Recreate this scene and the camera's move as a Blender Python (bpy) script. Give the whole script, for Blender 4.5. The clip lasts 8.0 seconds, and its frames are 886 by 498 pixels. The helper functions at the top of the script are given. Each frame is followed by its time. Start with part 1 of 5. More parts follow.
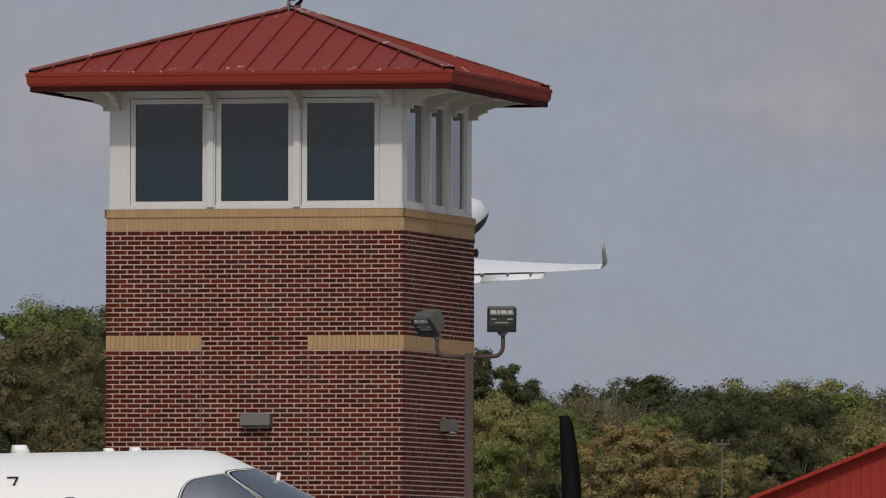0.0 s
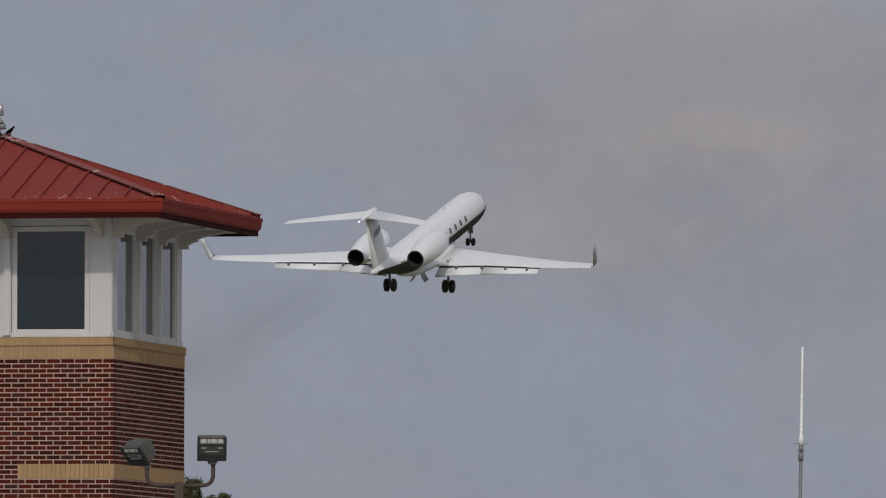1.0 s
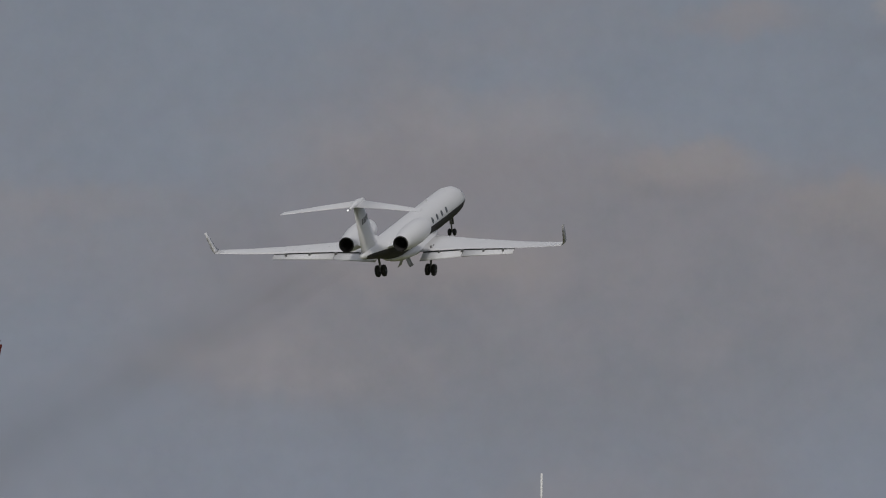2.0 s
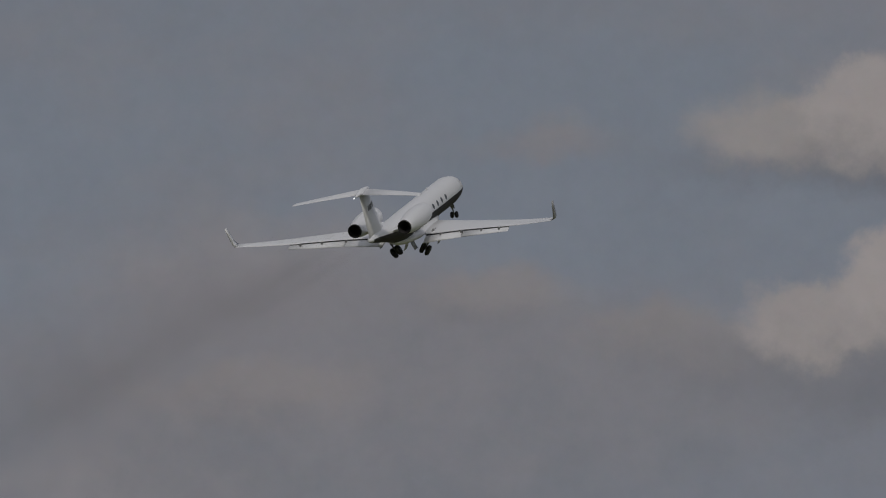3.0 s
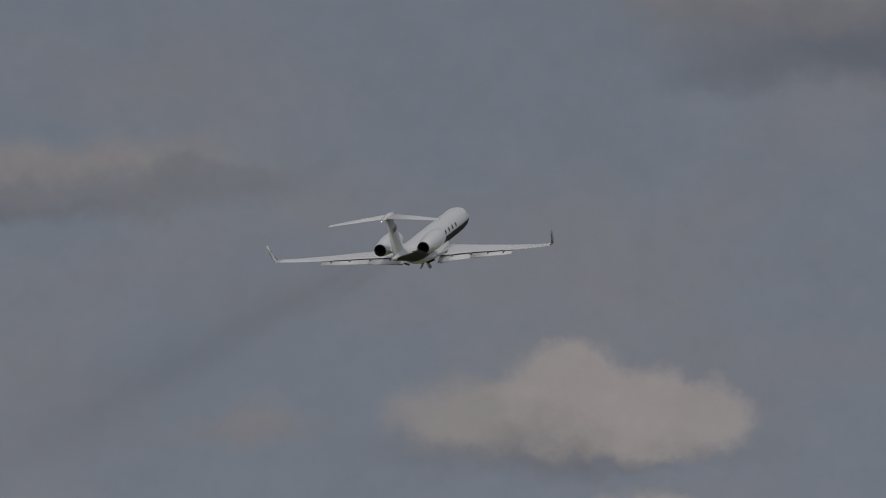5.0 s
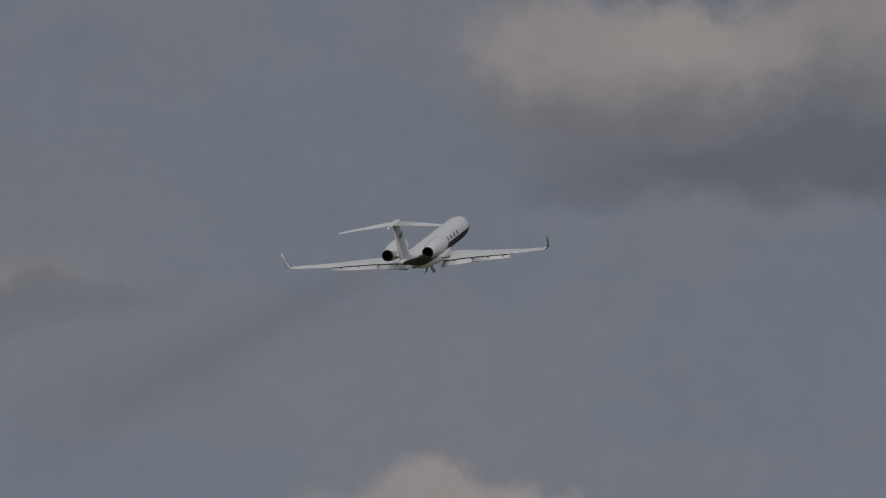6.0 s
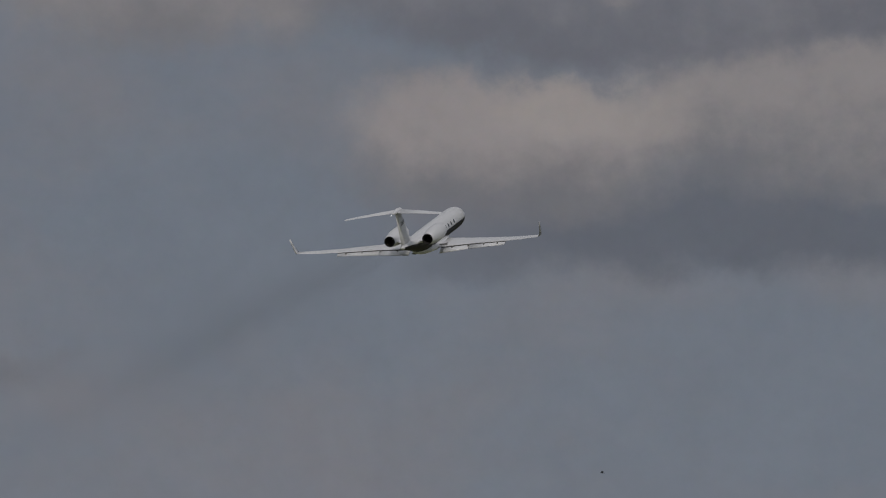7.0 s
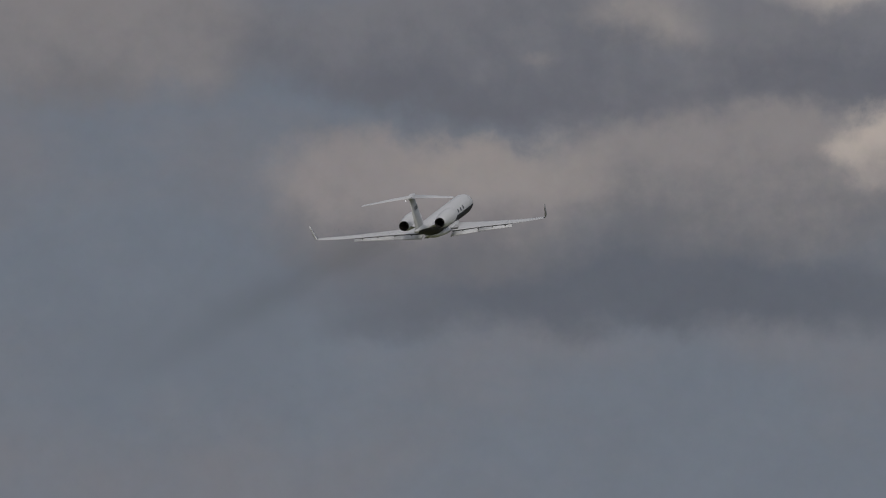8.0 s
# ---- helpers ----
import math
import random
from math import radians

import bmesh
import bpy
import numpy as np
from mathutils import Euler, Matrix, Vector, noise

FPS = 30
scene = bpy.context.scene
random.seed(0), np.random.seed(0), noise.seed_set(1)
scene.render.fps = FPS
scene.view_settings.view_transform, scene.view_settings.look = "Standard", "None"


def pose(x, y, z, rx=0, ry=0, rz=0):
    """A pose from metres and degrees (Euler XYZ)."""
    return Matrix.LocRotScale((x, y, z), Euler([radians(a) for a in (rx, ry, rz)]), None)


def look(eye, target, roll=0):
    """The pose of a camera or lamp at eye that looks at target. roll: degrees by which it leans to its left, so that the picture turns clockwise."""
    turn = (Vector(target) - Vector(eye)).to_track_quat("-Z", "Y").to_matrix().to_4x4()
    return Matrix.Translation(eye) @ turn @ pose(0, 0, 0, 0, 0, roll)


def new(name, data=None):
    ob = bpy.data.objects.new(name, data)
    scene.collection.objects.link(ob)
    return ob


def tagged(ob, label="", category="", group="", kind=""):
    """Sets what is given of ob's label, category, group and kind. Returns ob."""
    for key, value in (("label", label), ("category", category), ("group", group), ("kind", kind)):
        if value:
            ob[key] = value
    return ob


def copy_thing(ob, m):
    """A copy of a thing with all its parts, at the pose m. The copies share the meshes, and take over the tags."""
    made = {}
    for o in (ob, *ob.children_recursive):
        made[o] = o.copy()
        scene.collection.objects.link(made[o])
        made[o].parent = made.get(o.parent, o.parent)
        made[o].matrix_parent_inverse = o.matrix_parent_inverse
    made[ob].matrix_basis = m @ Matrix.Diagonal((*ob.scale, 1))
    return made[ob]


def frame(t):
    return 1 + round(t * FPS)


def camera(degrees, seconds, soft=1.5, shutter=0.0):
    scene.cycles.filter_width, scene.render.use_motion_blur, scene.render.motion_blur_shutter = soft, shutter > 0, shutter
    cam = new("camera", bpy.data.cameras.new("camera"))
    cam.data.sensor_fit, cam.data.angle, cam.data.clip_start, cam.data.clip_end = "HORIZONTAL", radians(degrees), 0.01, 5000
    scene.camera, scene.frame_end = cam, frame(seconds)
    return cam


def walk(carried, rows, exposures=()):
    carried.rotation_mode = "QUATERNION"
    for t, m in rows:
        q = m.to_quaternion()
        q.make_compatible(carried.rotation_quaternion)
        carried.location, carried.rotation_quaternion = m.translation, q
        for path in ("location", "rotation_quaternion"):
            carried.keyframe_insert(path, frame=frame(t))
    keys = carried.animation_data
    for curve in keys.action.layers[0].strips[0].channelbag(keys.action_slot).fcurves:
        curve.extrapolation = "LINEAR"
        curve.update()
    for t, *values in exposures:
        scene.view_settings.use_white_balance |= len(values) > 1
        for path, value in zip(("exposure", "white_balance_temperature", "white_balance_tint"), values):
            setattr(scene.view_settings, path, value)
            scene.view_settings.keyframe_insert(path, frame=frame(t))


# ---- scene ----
FOCAL = 784 / math.tan(radians(2.25))   # the lens in picture units, 4.5 degrees across
EYE = 1.7                               # eye height over the apron
cam = camera(4.5, 8.0, soft=1.1)


def aim(right, up):
    """A turn of the long lens, in its own picture units from the first heading and from the horizon."""
    return pose(0, 0, EYE, 90 + math.degrees(up / FOCAL), -0.14, -math.degrees(right / FOCAL))


walk(cam, [
    (0.0, aim(0, 634)), (0.5, aim(289.5, 756.5)), (1.0, aim(513, 863.5)), (1.5, aim(745.5, 971)), (1.7, aim(843.5, 1018)),
    (2.8, aim(1256, 1266)), (3.0, aim(1320, 1309)), (3.5, aim(1458, 1428)), (4.0, aim(1589, 1552)),
    (4.5, aim(1705, 1690)), (4.7, aim(1757, 1740)), (5.8, aim(2080, 1989)), (6.0, aim(2105, 2020)),
    (6.5, aim(2205, 2086)), (7.0, aim(2313, 2151)), (7.5, aim(2392, 2203)), (8.0, aim(2457, 2254)),
], exposures=[(0.0, 0.10), (0.5, 0.10), (1.0, -0.06), (1.5, -0.26), (1.7, -0.34), (2.2, -0.55), (2.8, -0.72), (4.5, -0.74), (8.0, -0.72)])

# ---- light: a hazy sun behind the camera's right shoulder, under a veiled sky with broken cloud ----
SUN_WAY = Vector((-0.03, -0.99, 0.78)).normalized()
sun = new("sun", bpy.data.lights.new("sun", "SUN"))
sun.data.energy, sun.data.angle, sun.data.color = 1.28, radians(2.0), (1.0, 0.955, 0.89)
sun.matrix_world = look(SUN_WAY * 100, (0, 0, 0))

world = bpy.data.worlds.new("sky")
scene.world = world
world.use_nodes = True


class Nodes:
    """A short way to write node trees."""

    def __init__(self, tree):
        self.tree = tree
        tree.nodes.clear()

    def add(self, kind):
        return self.tree.nodes.new(kind)

    def put(self, socket, value):
        if isinstance(value, bpy.types.NodeSocket):
            self.tree.links.new(value, socket)
        elif value is not None:
            socket.default_value = value

    def math(self, op, a, b=None, c=None, clamp=False):
        n = self.add("ShaderNodeMath")
        n.operation, n.use_clamp = op, clamp
        for s, v in zip(n.inputs, (a, b, c)):
            self.put(s, v)
        return n.outputs[0]

    def vec(self, op, a, b=None):
        n = self.add("ShaderNodeVectorMath")
        n.operation = op
        self.put(n.inputs[0], a)
        self.put(n.inputs[1], b)
        return n.outputs["Value"] if op in ("LENGTH", "DOT_PRODUCT") else n.outputs[0]

    def xyz(self, x, y, z=0.0):
        n = self.add("ShaderNodeCombineXYZ")
        for s, v in zip(n.inputs, (x, y, z)):
            self.put(s, v)
        return n.outputs[0]

    def noise(self, at, scale, detail=4.0, rough=0.55, warp=0.0):
        n = self.add("ShaderNodeTexNoise")
        self.put(n.inputs["Vector"], at)
        self.put(n.inputs["Scale"], scale)
        self.put(n.inputs["Detail"], detail)
        self.put(n.inputs["Roughness"], rough)
        self.put(n.inputs["Distortion"], warp)
        return n

    def mix(self, fac, a, b, blend="MIX"):
        n = self.add("ShaderNodeMix")
        n.data_type, n.blend_type = "RGBA", blend
        for s, v in ((n.inputs[0], fac), (n.inputs[6], a), (n.inputs[7], b)):
            self.put(s, (*v, 1.0) if isinstance(v, tuple) and len(v) == 3 else v)
        return n.outputs[2]

    def ease(self, value, lo, hi, out_lo=0.0, out_hi=1.0):
        n = self.add("ShaderNodeMapRange")
        n.interpolation_type = "SMOOTHSTEP"
        for s, v in zip(n.inputs, (value, lo, hi, out_lo, out_hi)):
            self.put(s, v)
        return n.outputs[0]


def build_sky():
    g = Nodes(world.node_tree)
    way = g.add("ShaderNodeTexCoord").outputs["Generated"]
    sep = g.add("ShaderNodeSeparateXYZ")
    g.put(sep.inputs[0], way)
    # heading and height over the horizon, in thousands of the lens's units
    u = g.math("MULTIPLY", g.math("ARCTAN2", sep.outputs[0], sep.outputs[1]), FOCAL / 1000)
    v = g.math("MULTIPLY", g.math("ARCSINE", sep.outputs[2]), FOCAL / 1000)
    v = g.math("SUBTRACT", v, 0.025)
    flat = g.xyz(u, v)
    big = g.noise(flat, 2.2, 3.0)
    small = g.noise(flat, 9.0, 8.0, 0.62)
    shift = g.vec("ADD", g.vec("MULTIPLY", g.vec("SUBTRACT", big.outputs["Color"], (0.5, 0.5, 0.5)), (0.16, 0.14, 0)),
                  g.vec("MULTIPLY", g.vec("SUBTRACT", small.outputs["Color"], (0.5, 0.5, 0.5)), (0.115, 0.105, 0)))
    bent = g.vec("ADD", flat, shift)
    cut = g.add("ShaderNodeSeparateXYZ")
    g.put(cut.inputs[0], bent)
    bu, bv = cut.outputs[0], cut.outputs[1]
    fine = g.noise(flat, 5.0, 6.0, 0.6).outputs[0]
    # clear air behind, bluer upwards; a thin mauve veil in broad drifts
    sky = g.add("ShaderNodeTexSky")
    sky.sky_type, sky.sun_disc = "NISHITA", False
    sky.sun_elevation, sky.sun_rotation, sky.dust_density = radians(38.2), radians(181.7), 2.0
    air = g.mix(1.0, sky.outputs[0], (0.10, 0.10, 0.10), "MULTIPLY")
    grey = g.mix(g.ease(v, 0.5, 2.4), (0.264, 0.290, 0.358), (0.232, 0.259, 0.318))
    base = g.mix(0.93, air, grey)
    veil = g.ease(g.noise(g.xyz(g.math("MULTIPLY", u, 0.6), v), 2.6, 5.0, 0.55).outputs[0], 0.42, 0.70, 0.0, 0.55)
    colour = g.mix(veil, base, (0.305, 0.292, 0.315))

    ragged = g.noise(flat, 22.0, 5.0, 0.65).outputs[0]
    # rounded heads of the heaped clouds: cells that bulge, with creases between
    cells = g.add("ShaderNodeTexVoronoi")
    cells.feature = "SMOOTH_F1"
    g.put(cells.inputs["Vector"], g.vec("ADD", flat, g.vec("MULTIPLY", shift, (0.5, 0.5, 0.0))))
    for socket, value in (("Scale", 10.0), ("Detail", 2.0), ("Roughness", 0.5), ("Smoothness", 0.35)):
        cells.inputs[socket].default_value = value
    cells.normalize = True
    crease = g.math("SUBTRACT", cells.outputs["Distance"], 0.40)

    def cloud(colour, cu, cv, ru, up, down, soft, lit, shade, dense=1.0, tip=0.35, heap=0.0):
        """One cloud: its middle, half width, height over and under the middle, softness of its edge, lit and shaded colour."""
        dx = g.math("DIVIDE", g.math("SUBTRACT", bu, cu), ru)
        dy = g.math("SUBTRACT", bv, cv)
        if heap:
            dy = g.math("ADD", dy, g.math("MULTIPLY", crease, 0.11 * heap))
        dy = g.math("MAXIMUM", g.math("DIVIDE", dy, up), g.math("DIVIDE", dy, -down))
        far = g.vec("LENGTH", g.xyz(dx, dy))
        mask = g.math("MULTIPLY", g.ease(far, 1.0, 1.0 - soft), dense)
        height = g.math("DIVIDE", g.math("SUBTRACT", bv, cv - down), up + down)
        if heap:
            height = g.math("SUBTRACT", height, g.math("MULTIPLY", crease, 0.5 * heap))
        glow = g.ease(g.math("ADD", height, g.math("MULTIPLY", g.math("SUBTRACT", fine, 0.5), 1.3)), tip - 0.25, tip + 0.4)
        return g.mix(mask, colour, g.mix(glow, shade, lit))

    CREAM, DUSK, MAUVE, SLATE = (0.448, 0.410, 0.406), (0.248, 0.248, 0.276), (0.306, 0.290, 0.312), (0.172, 0.190, 0.232)
    # low drifts behind the tower
    colour = cloud(colour, -0.60, 0.80, 0.34, 0.20, 0.16, 0.9, (0.37, 0.342, 0.358), MAUVE, 0.55)
    colour = cloud(colour, 0.72, 0.86, 0.42, 0.11, 0.09, 0.8, (0.375, 0.348, 0.358), MAUVE, 0.6)
    colour = cloud(colour, 1.02, 1.24, 0.50, 0.14, 0.13, 0.8, (0.355, 0.328, 0.338), MAUVE, 0.55)
    colour = cloud(colour, 1.05, 1.00, 0.40, 0.06, 0.06, 0.8, (0.360, 0.332, 0.338), MAUVE, 0.5)
    colour = cloud(colour, 0.30, 1.15, 0.30, 0.05, 0.05, 0.9, (0.33, 0.312, 0.325), MAUVE, 0.45)
    # the broad mauve bank with its own small heads
    colour = cloud(colour, 1.20, 1.06, 1.10, 0.24, 0.46, 0.60, (0.290, 0.280, 0.304), (0.252, 0.260, 0.292), 0.80)
    colour = cloud(colour, 1.42, 1.19, 0.20, 0.08, 0.08, 0.6, (0.338, 0.311, 0.315), (0.268, 0.264, 0.288), 0.65, 0.35, 0.8)
    colour = cloud(colour, 1.74, 1.11, 0.22, 0.09, 0.10, 0.6, (0.342, 0.315, 0.315), (0.268, 0.264, 0.288), 0.65, 0.35, 0.8)
    colour = cloud(colour, 0.98, 1.03, 0.26, 0.08, 0.08, 0.6, (0.328, 0.304, 0.310), (0.268, 0.264, 0.288), 0.65, 0.35, 0.8)
    colour = cloud(colour, 1.52, 1.47, 0.22, 0.06, 0.05, 0.9, (0.335, 0.308, 0.312), MAUVE, 0.6)
    # two heaped clouds
    colour = cloud(colour, 2.15, 1.10, 0.65, 0.12, 0.16, 0.7, DUSK, (0.232, 0.236, 0.268), 0.85)
    colour = cloud(colour, 2.01, 1.16, 0.22, 0.10, 0.10, 0.40, (0.430, 0.393, 0.388), (0.29, 0.278, 0.285), 0.9, 0.2, 0.8)
    colour = cloud(colour, 2.22, 1.20, 0.22, 0.140, 0.14, 0.28, CREAM, (0.30, 0.288, 0.295), 0.95, 0.2, 1.0)
    colour = cloud(colour, 2.40, 1.13, 0.15, 0.09, 0.10, 0.40, (0.43, 0.393, 0.385), (0.29, 0.278, 0.285), 0.9, 0.2, 0.8)
    colour = cloud(colour, 2.05, 1.43, 0.44, 0.08, 0.07, 0.9, DUSK, (0.200, 0.210, 0.245), 0.85)
    colour = cloud(colour, 1.92, 1.48, 0.20, 0.11, 0.10, 0.6, (0.395, 0.364, 0.355), (0.28, 0.270, 0.282), 0.85, 0.2, 0.7)
    colour = cloud(colour, 2.07, 1.52, 0.16, 0.120, 0.13, 0.34, CREAM, (0.30, 0.288, 0.295), 0.92, 0.2, 1.0)
    colour = cloud(colour, 2.14, 1.505, 0.15, 0.095, 0.11, 0.42, (0.435, 0.398, 0.394), (0.30, 0.288, 0.295), 0.9, 0.2, 0.6)
    colour = cloud(colour, 2.23, 1.465, 0.17, 0.085, 0.10, 0.36, CREAM, (0.30, 0.288, 0.295), 0.9, 0.2, 1.0)
    # a long thin one, flat underneath
    colour = cloud(colour, 1.12, 1.88, 0.62, 0.05, 0.05, 0.8, DUSK, (0.205, 0.214, 0.242), 0.75)
    colour = cloud(colour, 1.08, 1.94, 0.55, 0.08, 0.06, 0.7, (0.345, 0.320, 0.322), DUSK, 0.8)
    colour = cloud(colour, 1.45, 1.915, 0.28, 0.045, 0.055, 0.8, (0.232, 0.238, 0.268), (0.215, 0.222, 0.252), 0.6)
    # the great cloud with its dark base, and the dark deck over it
    colour = cloud(colour, 2.85, 2.15, 0.82, 0.17, 0.10, 0.7, SLATE, SLATE, 0.88)
    colour = cloud(colour, 2.37, 2.09, 0.22, 0.07, 0.06, 0.8, SLATE, SLATE, 0.55)
    colour = cloud(colour, 2.98, 2.35, 0.55, 0.22, 0.17, 0.55, (0.378, 0.350, 0.354), (0.244, 0.246, 0.272), 0.92, 0.30, 0.25)
    colour = cloud(colour, 2.42, 2.26, 0.38, 0.22, 0.12, 0.5, (0.310, 0.295, 0.308), (0.245, 0.246, 0.272), 0.9)
    colour = cloud(colour, 2.42, 2.34, 0.35, 0.11, 0.14, 0.45, (0.418, 0.384, 0.388), (0.298, 0.285, 0.302), 0.85, 0.2, 0.25)
    colour = cloud(colour, 2.58, 2.375, 0.26, 0.07, 0.07, 0.7, (0.460, 0.418, 0.404), CREAM, 0.75)
    colour = cloud(colour, 1.84, 2.60, 0.46, 0.16, 0.15, 0.50, (0.345, 0.323, 0.332), (0.275, 0.268, 0.288), 0.88, 0.30, 0.3)
    colour = cloud(colour, 2.64, 2.58, 0.62, 0.20, 0.17, 0.36, (0.268, 0.268, 0.298), (0.208, 0.214, 0.252), 0.9, 0.40, 0.4)
    colour = cloud(colour, 3.14, 2.56, 0.36, 0.12, 0.12, 0.45, (0.268, 0.268, 0.298), (0.204, 0.210, 0.248), 0.88, 0.40, 0.4)
    colour = cloud(colour, 2.80, 2.62, 0.13, 0.10, 0.08, 0.9, (0.45, 0.412, 0.40), DUSK, 0.8, 0.35, 0.6)
    colour = cloud(colour, 2.63, 2.565, 0.04, 0.03, 0.03, 0.9, (0.35, 0.33, 0.34), DUSK, 0.5)
    colour = cloud(colour, 3.26, 2.39, 0.13, 0.11, 0.09, 0.5, (0.68, 0.60, 0.545), CREAM, 0.9, 0.35, 0.6)
    colour = cloud(colour, 3.16, 2.70, 0.24, 0.12, 0.09, 0.6, (0.66, 0.585, 0.53), CREAM, 0.88, 0.35, 0.6)
    # small billows over everything, faint
    tone = g.math("ADD", 0.865, g.math("MULTIPLY", g.math("ADD", g.math("MULTIPLY", ragged, 0.8), fine), 0.15))
    mottle = g.vec("MULTIPLY", g.vec("SUBTRACT", g.noise(flat, 36.0, 5.0, 0.75).outputs["Color"], (0.5, 0.5, 0.5)), (0.085, 0.06, 0.085))
    colour = g.mix(1.0, colour, g.vec("ADD", g.xyz(tone, tone, tone), mottle), "MULTIPLY")
    # the bright haze around the sun
    near = g.math("MAXIMUM", g.vec("DOT_PRODUCT", way, tuple(SUN_WAY)), 0.0)
    haze = g.math("MULTIPLY", g.math("POWER", near, 4.0), 0.74)
    colour = g.mix(1.0, colour, g.mix(1.0, (1.0, 0.965, 0.91), g.xyz(haze, haze, haze), "MULTIPLY"), "ADD")
    back = g.add("ShaderNodeBackground")
    g.put(back.inputs[0], colour)
    out = g.add("ShaderNodeOutputWorld")
    g.put(out.inputs[0], back.outputs[0])


build_sky()

# ---- materials ----
def surface(name, colour, rough=0.6, metal=0.0, vary=0.15, scale=6.0, bump=0.0, bump_scale=40.0, second=None, spots=None,
            random_tint=0.0, spread=None, coat=0.0, sheen=0.5):
    """A surface with broad stains and fine grain. second: a colour that stains run to; spread: colours picked piece by piece."""
    m = bpy.data.materials.new(name)
    m.use_nodes = True
    g = Nodes(m.node_tree)
    at = g.add("ShaderNodeTexCoord").outputs["Object"]
    shader = g.add("ShaderNodeBsdfPrincipled")
    base = (*colour, 1.0)
    if spread or random_tint:
        info = g.add("ShaderNodeObjectInfo").outputs["Random"]
        island = g.add("ShaderNodeNewGeometry").outputs["Random Per Island"]
        pick = g.math("FRACT", g.math("ADD", g.math("MULTIPLY", info, 7.31), g.math("MULTIPLY", island, 5.77)))
        if spread:
            ramp = g.add("ShaderNodeValToRGB")
            ramp.color_ramp.interpolation = "LINEAR"
            stops = ramp.color_ramp.elements
            while len(stops) < len(spread):
                stops.new(0.5)
            for i, c in enumerate(spread):
                stops[i].position, stops[i].color = i / (len(spread) - 1), (*c, 1.0)
            g.put(ramp.inputs[0], pick)
            base = ramp.outputs[0]
        if random_tint:
            h = g.add("ShaderNodeHueSaturation")
            g.put(h.inputs["Value"], g.math("MULTIPLY_ADD", pick, 2 * random_tint, 1.0 - random_tint))
            g.put(h.inputs["Color"], base)
            base = h.outputs[0]
    broad = g.noise(at, scale, 4.0).outputs[0]
    grain = g.noise(at, scale * 9, 3.0).outputs[0]
    if second:
        base = g.mix(g.ease(broad, 0.48, 0.72, 0.0, 0.8), base, second)
    if spots:
        worn = g.noise(at, spots[0], 5.0, 0.7).outputs[0]
        if len(spots) > 3:
            split = g.add("ShaderNodeSeparateXYZ")
            g.put(split.inputs[0], at)
            worn = g.math("ADD", worn, g.ease(split.outputs[2], 9.22, 9.40, 0.06, 0.0))
            worn = g.math("ADD", worn, g.ease(split.outputs[2], 9.95, 10.2, 0.0, 0.05))
        base = g.mix(g.ease(worn, spots[1], spots[1] + 0.05), base, spots[2])
    h = g.add("ShaderNodeHueSaturation")
    g.put(h.inputs["Color"], base)
    g.put(h.inputs["Value"], g.math("ADD", 1.0 - vary, g.math("MULTIPLY", g.math("ADD", broad, grain), vary)))
    g.put(shader.inputs["Base Color"], h.outputs[0])
    shader.inputs["Metallic"].default_value = metal
    shader.inputs["Coat Weight"].default_value = coat
    shader.inputs["Specular IOR Level"].default_value = sheen
    g.put(shader.inputs["Roughness"], g.math("MULTIPLY_ADD", grain, 0.2, rough - 0.1, clamp=True))
    if bump:
        b = g.add("ShaderNodeBump")
        b.inputs["Strength"].default_value = bump
        b.inputs["Distance"].default_value = 0.02
        g.put(b.inputs["Height"], g.noise(at, bump_scale, 4.0).outputs[0])
        g.put(shader.inputs["Normal"], b.outputs[0])
    out = g.add("ShaderNodeOutputMaterial")
    g.put(out.inputs[0], shader.outputs[0])
    return m


def glass(name, colour, rough=0.03, see=0.0, bend=1.5):
    """A tinted pane: it mirrors the sky and lets a little through."""
    m = bpy.data.materials.new(name)
    m.use_nodes = True
    g = Nodes(m.node_tree)
    shader = g.add("ShaderNodeBsdfPrincipled")
    shader.inputs["Base Color"].default_value = (*colour, 1.0)
    shader.inputs["Roughness"].default_value = rough
    shader.inputs["IOR"].default_value = bend
    shader.inputs["Coat Weight"].default_value = 1.0
    shader.inputs["Coat IOR"].default_value = bend
    shader.inputs["Coat Roughness"].default_value = rough
    shader.inputs["Transmission Weight"].default_value = see
    out = g.add("ShaderNodeOutputMaterial")
    g.put(out.inputs[0], shader.outputs[0])
    return m


BRICK = surface("brick_red", (0.12, 0.04, 0.03), 0.9, sheen=0.1, vary=0.5, scale=9, bump=0.5, bump_scale=60,
                spread=[(0.0390, 0.0103, 0.0069), (0.0740, 0.0129, 0.0077), (0.0990, 0.0172, 0.0103), (0.0540, 0.0112, 0.0077), (0.1110, 0.0198, 0.0112),
                        (0.0680, 0.0120, 0.0077), (0.0410, 0.0112, 0.0077), (0.0600, 0.0230, 0.0190), (0.0840, 0.0146, 0.0086)])
MORTAR = surface("mortar", (0.53, 0.385, 0.315), 0.95, sheen=0.1, vary=0.25, scale=1.3, second=(0.38, 0.275, 0.225), bump=0.2)
TAN = surface("tan_brick", (0.385, 0.250, 0.130), 0.9, sheen=0.1, vary=0.2, scale=5, bump=0.25, random_tint=0.07)
TAN_JOINT = surface("tan_mortar", (0.325, 0.212, 0.115), 0.95, vary=0.2)
WHITE = surface("white_trim_paint", (0.59, 0.575, 0.56), 0.5, vary=0.10, scale=2.0, second=(0.54, 0.52, 0.495))
